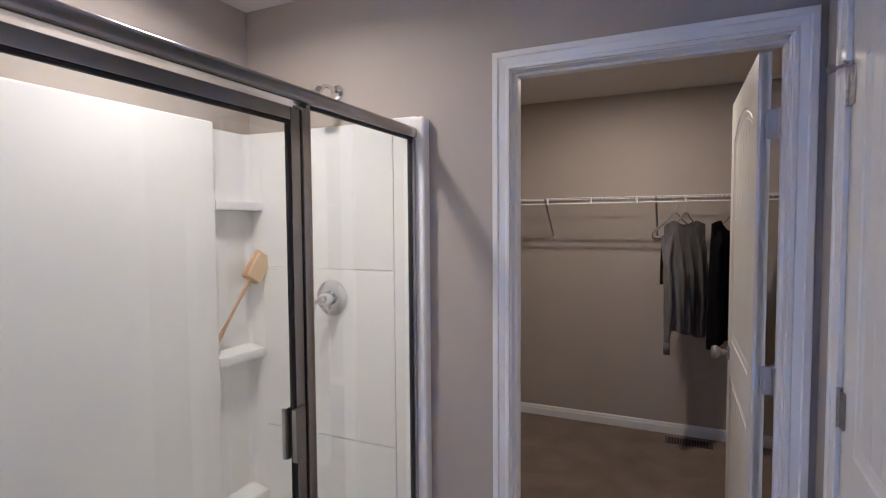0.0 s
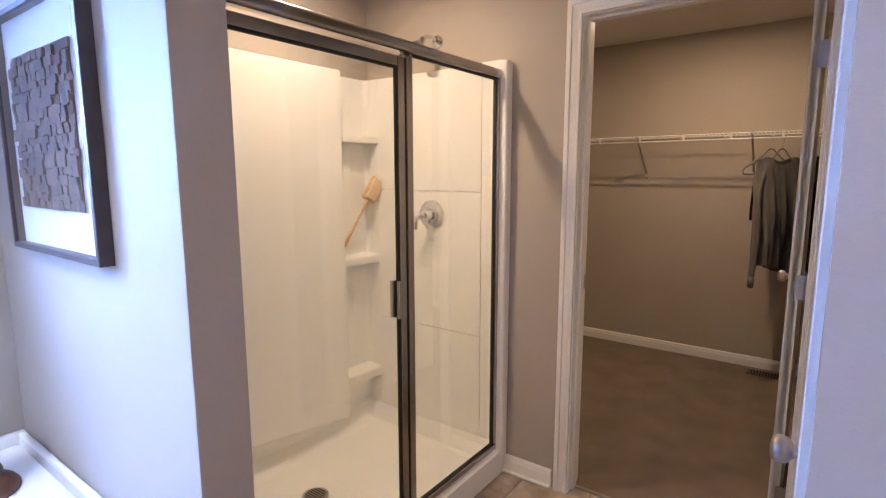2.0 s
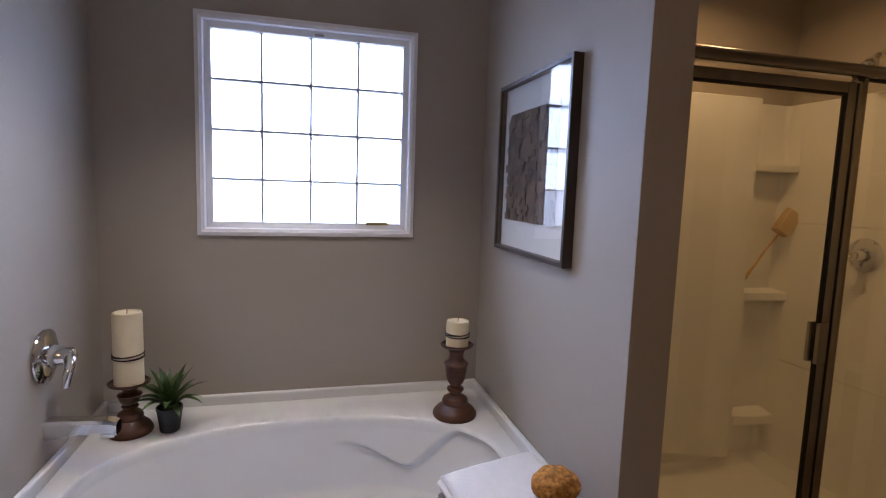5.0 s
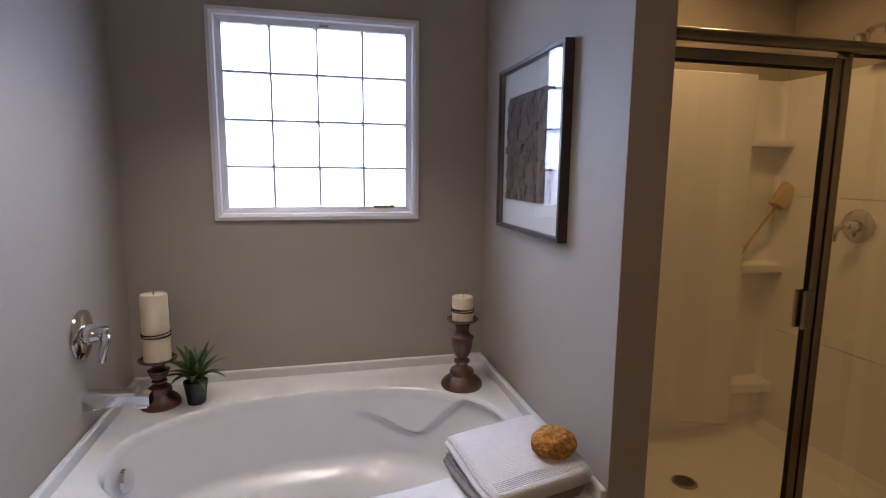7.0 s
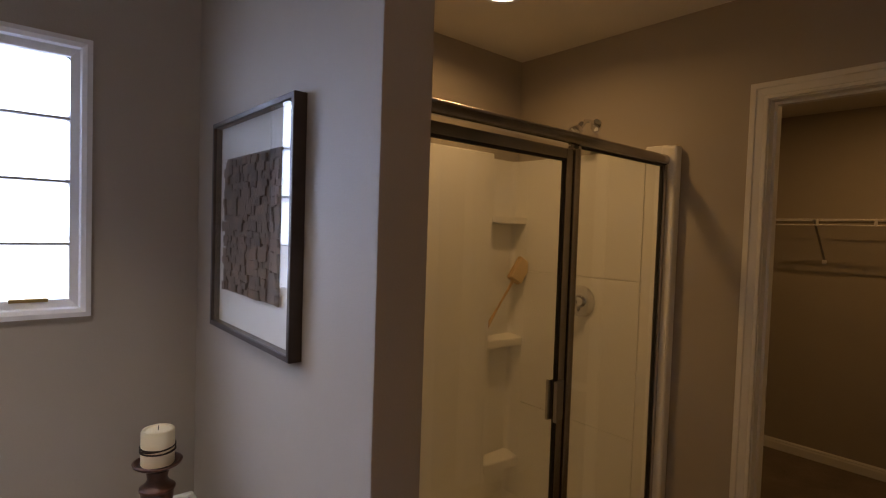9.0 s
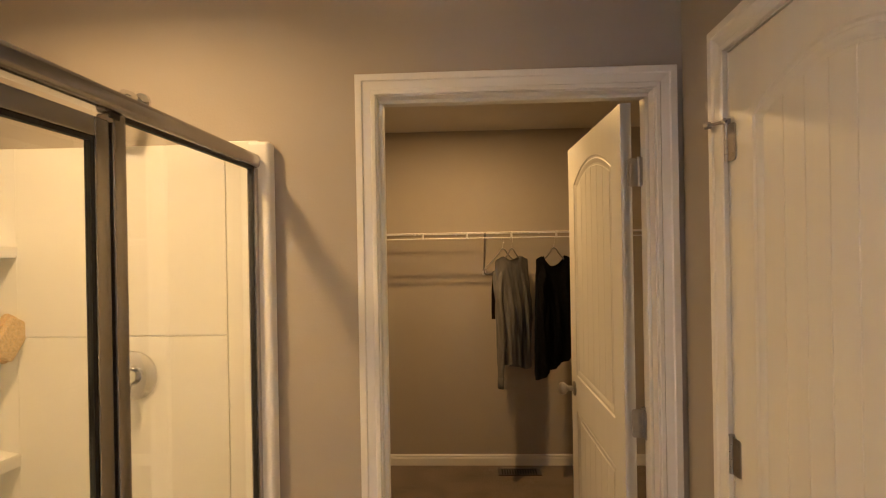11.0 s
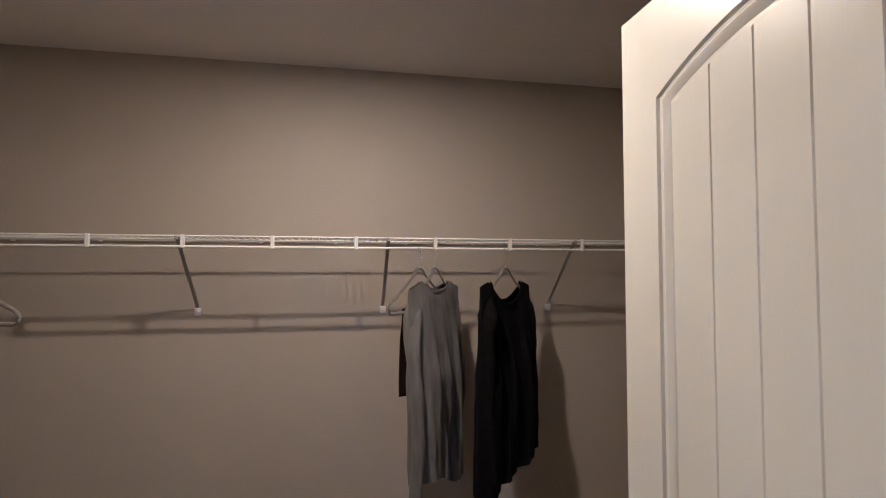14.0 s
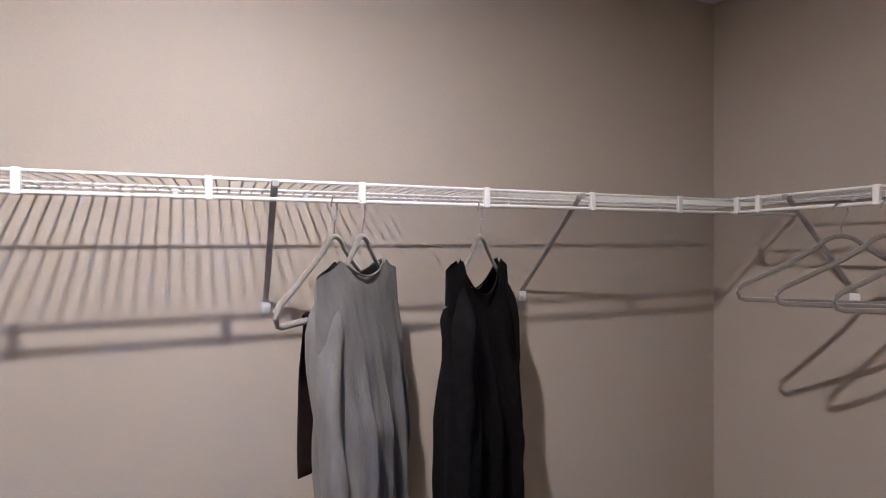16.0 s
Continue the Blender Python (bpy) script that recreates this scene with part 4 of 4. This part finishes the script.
def hinge(parent, x, y, z, side, spread, label="satin nickel butt hinge"):
    """Knuckle on z at (x, y); leaves along the two given directions."""
    bm = bmesh.new()
    for k in range(5):
        rod(bm, (x, y, z - 0.044 + k * 0.0178), (x, y, z - 0.044 + k * 0.0178 + 0.0168), 0.006, 12)
    rod(bm, (x, y, z + 0.045), (x, y, z + 0.049), 0.007, 12)
    for d in (side, spread):
        if d is None:
            continue
        d = Vector((*d, 0)).normalized()
        nrm = Vector((-d.y, d.x, 0))
        mm = Matrix(((d.x, nrm.x, 0, x), (d.y, nrm.y, 0, y), (0, 0, 1, z), (0, 0, 0, 1)))
        box(bm, (0.003, -0.0015, -0.044), (0.028, 0.0015, 0.044), 0.0007, 1, mm)
        box(bm, (0.0275, -0.0014, -0.036), (0.036, 0.0014, 0.036), 0.0007, 1, mm)
        for cz in (-0.036, 0.036):
            q = mm @ Vector((0.028, 0, cz))
            rod(bm, q - nrm * 0.0014, q + nrm * 0.0014, 0.008, 16)
        for sz in (-0.028, 0.0, 0.028):
            q = mm @ Vector((0.022 if sz else 0.028, 0, sz))
            rod(bm, q - nrm * 0.0024, q + nrm * 0.0024, 0.0038, 10)
    return part("hinge", bm, NICKEL, parent, label, smooth=40)


DW = 0.790
# closet door, swung open into the closet: its own x runs from the hinge edge to the latch edge
OPEN = pose(0.370, CY2 - 0.016, 0.012, 0, 0, 90.4)
cd = panel_door("door_1", DW, 2.022, OPEN, "white two-panel arch-top door standing open into the closet", [(0.035, 1), (0.0, -1)])
knob_set(cd, DW - 0.065, 0.935, 0.035, 1)
knob_set(cd, DW - 0.065, 0.935, 0.0, -1)
bm = boxes(((DW - 0.001, 0.006, 0.905), (DW + 0.0015, 0.029, 0.965)), bevel=0.001)
part("latch", bm, NICKEL, cd, "latch plate in the door edge")
for z in (0.22, 1.02, 1.805):
    hinge(cd, -0.003, -0.022, z, (0.0, 1.0), (-1.0, 0.0))
# closed door in the passage wall
PM = RW @ Matrix(((0, 1, 0, 0.001), (-1, 0, 0, D1 - 0.003), (0, 0, 1, 0.012), (0, 0, 0, 1)))
pd = panel_door("door_2", D1 - D0 - 0.006, 2.028, PM, "closed white two-panel arch-top door with nickel hinges", [(0.0, -1)])
knob_set(pd, D1 - D0 - 0.07, 0.888, 0.0, -1)
for z in (0.22, 1.075, 1.815):
    hinge(pd, -0.003, -0.006, z, (1.0, 0.12), None)
bm = bmesh.new()
rod(bm, (-0.003, -0.006, 1.862), (-0.003, -0.006, 1.872), 0.011, 12)
rod(bm, (-0.003, -0.006, 1.867), (-0.036, -0.030, 1.867), 0.004, 10)
rod(bm, (-0.036, -0.030, 1.867), (-0.046, -0.037, 1.867), 0.009, 12)
rod(bm, (-0.003, -0.006, 1.867), (0.02, -0.020, 1.867), 0.004, 10)
part("door_stop", bm, NICKEL, pd, "hinge-pin door stop", smooth=40)
bm = boxes(((OL - 0.001, CY + 0.085, 0.925), (OL + 0.0025, CY + 0.112, 0.985)), bevel=0.001)
structure("trim_strike_plate", bm, NICKEL, "small metal strike plate on the jamb", "strike plate")

# ---- ceiling lights ----


def downlight(x, y, label):
    t = thing("recessed_light", label, "ceiling light", "recessed ceiling lights", pose(x, y, H))
    bm = bmesh.new()
    prof = [(0.066, -0.002), (0.070, -0.007), (0.088, -0.005), (0.092, -0.001), (0.092, 0.0), (0.066, 0.0)]
    rings = [[bm.verts.new((r * math.cos(2 * math.pi * i / 48), r * math.sin(2 * math.pi * i / 48), z)) for i in range(48)] for r, z in prof]
    for k in range(len(rings)):
        a, b = rings[k], rings[(k + 1) % len(rings)]
        for i in range(48):
            bm.faces.new((a[i], a[(i + 1) % 48], b[(i + 1) % 48], b[i]))
    part("trim_ring", bm, VINYL, t, "white trim ring", smooth=40)
    part("lens", lathe([(0.0005, -0.004), (0.068, -0.004), (0.068, -0.001), (0.0005, -0.001)], 40), LENS, t, "glowing round lens")
    return t


downlight(*SHOWER_LAMP, "round recessed light glowing above the shower")
downlight(-0.86, -0.62, "round recessed light glowing above the bathtub")
downlight(*CLOSET_LAMP, "round recessed light glowing in the closet ceiling")

# ---- wire shelving ----
SZ = 1.692
SD = 0.30


def wire_shelf(length, m, label, clips, brackets):
    """Runs along x from 0; the wall is at y = 0 and the front at y = -SD."""
    t = thing("wire_shelf", label, "wire shelf", "closet wire shelves", m)
    for nm, y, z, r in (("front_rail", -SD, SZ, 0.0036), ("hang_rail", -SD - 0.001, SZ - 0.037, 0.0042), ("back_rail", -0.012, SZ, 0.003), ("middle_rail", -0.15, SZ - 0.004, 0.003)):
        bm = bmesh.new()
        rod(bm, (0, y, z), (length, y, z), r, 8)
        part(nm, bm, WIRE, t, smooth=60)
    bm = bmesh.new()
    n = int(length / 0.0254)
    for i in range(n + 1):
        x = 0.004 + i * 0.0254
        if x > length:
            break
        w = 0.0019
        box(bm, (x - w, -SD, SZ + 0.001), (x + w, -0.010, SZ + 0.0036))
    tagged(part("wire_grid", bm, WIRE, t, "closely spaced thin white wires"), kind="stuff")
    for x in clips:
        bm = bmesh.new()
        box(bm, (x - 0.007, -SD - 0.008, SZ - 0.042), (x + 0.007, -SD + 0.004, SZ + 0.005), 0.002)
        part("joiner", bm, WIRE, t, "flat white upright between the rails")
    for x in brackets:
        bm = bmesh.new()
        a, b = Vector((x, -SD + 0.012, SZ - 0.010)), Vector((x, -0.006, SZ - 0.268))
        d = (b - a).normalized()
        mm = Matrix.Translation((a + b) / 2) @ d.to_track_quat("Z", "X").to_matrix().to_4x4()
        ln = (b - a).length / 2
        box(bm, (-0.003, -0.007, -ln), (0.003, 0.007, ln), 0.001, 1, mm)
        box(bm, (x - 0.007, -SD - 0.006, SZ - 0.012), (x + 0.007, -SD + 0.016, SZ + 0.002), 0.002)
        br = part("brace", bm, STEEL, t, "slanting grey steel brace")
        bm = bmesh.new()
        box(bm, (x - 0.013, -0.010, SZ - 0.302), (x + 0.013, -0.001, SZ - 0.272), 0.003)
        rod(bm, (x, -0.013, SZ - 0.288), (x, -0.009, SZ - 0.288), 0.004, 8)
        part("wall_clip", bm, WIRE, br, "white wall clip with a screw")
    bm = bmesh.new()
    k = 0.16
    while k < length:
        box(bm, (k - 0.006, -0.014, SZ - 0.008), (k + 0.006, -0.001, SZ + 0.008), 0.002)
        k += 0.30
    tagged(part("back_clips", bm, WIRE, t, "small white clips on the wall"), kind="stuff")
    return t


BX = CL + 0.004
wire_shelf(CR - CL - 0.008, pose(BX, FY, 0), "long white wire shelf on the closet's back wall", [x - BX for x in (-1.04, -0.740, -0.439, -0.141, 0.157, 0.455, 0.760, 1.06)], [x - BX for x in (-0.760, -0.020, 0.730)])
wire_shelf(FY - SD - CY2 - 0.03, pose(CR, FY - SD - 0.012, 0, 0, 0, -90), "white wire shelf on the closet's side wall with empty hangers", [0.02, 0.085, 0.37, 0.66, 0.95, 1.24], [0.16, 0.86, 1.5])
wire_shelf(FY - SD - CY2 - 0.03, pose(CL, CY2 + 0.02, 0, 0, 0, 90), "white wire shelf on the closet's side wall with dark trousers", [0.30, 0.60, 0.90, 1.20, 1.50, 1.64], [0.2, 0.9, 1.5])

# ---- hangers and clothes ----
HZ = SZ - 0.037   # hanging rail


def hanger_parts(t):
    """A flocked hanger in the local x-z plane, its hook on the rail at the origin."""
    bm = bmesh.new()
    pts = [(0.0, 0.0, -0.150 + 0.075)]
    hook = [(0.0, 0, -0.075), (0.001, 0, -0.045), (0.010, 0, -0.032), (0.014, 0, -0.018), (0.013, 0, -0.004), (0.005, 0, 0.0055), (-0.006, 0, 0.0055), (-0.013, 0, -0.002), (-0.015, 0, -0.014)]
    tube(bm, hook, 0.0017, 8)
    part("hook", bm, CHROME, t, "thin chrome hook", smooth=60)
    pts = []
    for k in range(9):
        a = math.pi * (0.16 + 0.68 * k / 8)
        pts.append((0.050 * math.cos(a), 0, -0.122 + 0.048 * math.sin(a)))
    right = [(0.205, 0, -0.196), (0.214, 0, -0.206), (0.217, 0, -0.218), (0.212, 0, -0.230), (0.200, 0, -0.234)]
    out = [(0.085, 0, -0.128), (0.125, 0, -0.151), (0.168, 0, -0.176)]
    lft = [(-x, y, z) for x, y, z in out + right]
    path = pts + lft + [(-0.1, 0, -0.234), (0.0, 0, -0.234), (0.1, 0, -0.234)] + [(x, y, z) for x, y, z in reversed(out + right)]
    bm = bmesh.new()
    tube(bm, path, 0.0062, 8, closed=True, flat=0.75)
    part("bar", bm, VELVET, t, "slim grey flocked shoulders and bar", smooth=60)


def hanger(m, label):
    t = thing("clothes_hanger", label, "hanger", "grey flocked hangers", m)
    hanger_parts(t)
    return t


def heading(dx, dy):
    return math.degrees(math.atan2(dy, dx))


RY = FY - SD - 0.001
H1 = pose(0.098, RY, HZ, 0, 0, heading(0.117, 0.152))
H2 = pose(0.158, RY, HZ, 0, 0, heading(0.232, 0.290))
H3 = pose(0.438, RY, HZ, 0, 0, heading(0.327, 0.276))
hanger(H1, "grey flocked hanger holding folded dark trousers")
NARROW = Matrix.Diagonal((0.82, 1, 1, 1))
hanger(H2 @ NARROW, "grey flocked hanger inside the grey sweater")
hanger(H3 @ NARROW, "grey flocked hanger inside the black sweater")
first = hanger(pose(CR - SD - 0.001, 3.474, HZ, 0, 0, heading(0.146, -0.145)), "empty grey flocked hanger on the side shelf")
for y, turn in ((3.375, -41), (3.255, -37), (3.13, -43)):
    copy_thing(first, pose(CR - SD - 0.001, y, HZ, 0, 0, turn))
HL = pose(CL + SD + 0.001, 3.49, HZ, 0, 0, heading(0.20, -0.02))
hanger(HL, "grey flocked hanger holding long black trousers")


def garment(name, m, material, label, hem, half, neck, scoop, seed, sleeves, sleeve_m):
    """A long-sleeved knit top on a hanger, in the hanger's x-z plane. hem(u) gives the hem's height below the hook."""
    t = thing(name, label, "sweater", m=m)
    bm = bmesh.new()
    na, nv = 120, 44
    bend = 0.8 if scoop < 0.06 else 0.6
    rows = []
    for j in range(nv + 1):
        v = j / nv
        row = []
        for i in range(na):
            a = 2 * math.pi * i / na
            c_, s_ = math.cos(a), math.sin(a)
            w = half(v)
            u = w * (abs(c_) ** 0.85) * (1 if c_ >= 0 else -1)
            au = abs(u)
            front = s_ < 0
            ztop = -0.118 - 0.30 * max(0.0, au - neck * 0.8) - 1.4 * max(0.0, au - 0.185) ** 1.2
            if au < neck:
                ztop -= (scoop if front else scoop * 0.85) * (1 - (au / neck) ** 2) ** bend
            z = ztop * (1 - v) + hem(u) * v
            dep = 0.010 + 0.050 * min(1, v * 2.2) ** 0.8
            fold = 1 + min(1, v * 1.6) * (0.20 * math.sin(u * 62 + seed + 1.8 * v) + 0.13 * math.sin(u * 131 + 2 * seed - 2 * v))
            y = dep * s_ * max(0.25, fold) + 0.014 * v * math.sin(u * 21 + seed) + 0.005 * noise.noise((u * 14, v * 9, seed))
            row.append(bm.verts.new((u + 0.004 * noise.noise((v * 8, s_, seed)), y, z + 0.004 * noise.noise((u * 25, v * 3, seed + 4)))))
        rows.append(row)
    for a, b in zip(rows, rows[1:]):
        for i in range(na):
            bm.faces.new((a[i], a[(i + 1) % na], b[(i + 1) % na], b[i]))
    body = part("body", bm, material, t, smooth=180)
    bm = bmesh.new()
    nk = []
    for k in range(40):
        a = 2 * math.pi * k / 40
        u = neck * math.cos(a)
        front = math.sin(a) < 0
        z = -0.118 - 0.30 * max(0.0, abs(u) - neck * 0.8) - (scoop if front else scoop * 0.85) * max(0, 1 - (u / neck) ** 2) ** bend
        nk.append((u, 0.016 * math.sin(a), z))
    tube(bm, nk, 0.0024, 8, closed=True)
    part("collar", bm, material, t, "ribbed neckline", smooth=180)
    for side, length, sway, yoff in sleeves:
        bm = bmesh.new()
        p0 = Vector((side * (half(0) - 0.058), -0.004, -0.166))
        path = []
        for k in range(26):
            s = k / 25
            path.append(p0 + Vector((side * (0.034 * math.sin(min(1, s * 4.5) * math.pi / 2) + sway * s), yoff * s + 0.010 * math.sin(s * 7 + seed), -length * s + 0.004 * math.sin(s * 17))))
        tube(bm, path, lambda s: min(1, 0.25 + s * 7) * (0.040 - 0.016 * s) * (1 + 0.07 * math.sin(s * 30 + seed)) if s < 0.94 else 0.023, 20, flat=0.62)
        sl = part("sleeve", bm, material, t, "long hanging sleeve", smooth=180)
        bm = bmesh.new()
        tube(bm, [path[-3], path[-2], path[-1] + Vector((0, 0, -0.008))], 0.0275, 18, flat=0.62)
        part("cuff", bm, material, sl, "ribbed cuff", smooth=180)
    return t


garment("grey_sweater", H2, KNITG, "long grey fine-knit sweater on a flocked hanger", lambda u: -0.855 - 0.05 * math.sin(u * 12) + 0.10 * u, lambda v: 0.192 - 0.014 * v, 0.105, 0.040, 0.7, [(-1, 0.79, 0.022, -0.03), (1, 0.60, 0.025, 0.0)], KNITG)
garment("black_sweater", H3, KNITB, "long black open-knit sweater on a flocked hanger", lambda u: -0.835 + 0.42 * u, lambda v: 0.180 + 0.028 * v, 0.108, 0.092, 2.9, [(-1, 0.71, -0.005, -0.03), (1, 0.60, 0.045, 0.01)], KNITB)


def trousers(m, w0, w1, drop, label, material, flare=0.0):
    t = thing("trousers", label, "trousers", m=m)
    bm = bmesh.new()
    n, k = 30, 24
    for side in (-1, 1):
        rows = []
        for j in range(n + 1):
            v = j / n
            row = []
            for i in range(k + 1):
                u = w0 + (w1 - w0) * i / k
                y = side * (0.008 + 0.010 * min(1, v * 3) + 0.007 * math.sin(u * 70 + v * 3 + side) * v)
                row.append(bm.verts.new((u + flare * v * (u - w0), y, -0.226 - drop * v - (0.0 if v else -0.0))))
            rows.append(row)
        for a, b in zip(rows, rows[1:]):
            for i in range(k):
                bm.faces.new((a[i], a[i + 1], b[i + 1], b[i]))
    ob = part("leg_cloth", bm, material, t, smooth=180)
    mod = ob.modifiers.new("thickness", "SOLIDIFY")
    mod.thickness = 0.003
    bm = bmesh.new()
    tube(bm, [(w0 + (w1 - w0) * i / 8, 0, -0.231) for i in range(9)], 0.0125, 12)
    part("fold", bm, material, t, "fold over the hanger bar", smooth=60)
    return t


trousers(H1, -0.112, 0.150, 0.31, "dark brown trousers folded over a hanger bar", BROWNCLOTH)
trousers(HL, -0.19, 0.125, 1.05, "long black trousers folded over a hanger bar", BROWNCLOTH, 0.22)

# ---- closet floor register ----
reg = thing("floor_register", "dark brown metal floor register in the carpet", "floor vent", m=pose(0.20, FY - 0.13, 0.0065))
part("plate", boxes(((-0.15, -0.055, 0), (0.15, 0.055, 0.005)), bevel=0.002), DARKWOOD, reg, smooth=40)
for k in range(14):
    part("slat", boxes(((-0.125 + k * 0.018, -0.040, 0.005), (-0.115 + k * 0.018, 0.040, 0.0075))), SLOT, reg)

# ---- floor tiles ----
ts = 0.305
tile_bm = bmesh.new()
box(tile_bm, (0.002, 0.002, -0.010), (ts - 0.002, ts - 0.002, 0.0), 0.0015, 1)
tile = mesh_of("tile", tile_bm, TILE)
y = CY2 - 0.057 - ts
row = 0
while y > TY - ts:
    x = -0.93 + (row % 2) * ts / 2
    while x < EX:
        ob = new("tile", tile)
        ob.parent = floor
        ob.matrix_basis = Matrix.Translation((x, max(y, TY), 0.0))
        x += ts
    y -= ts
    row += 1
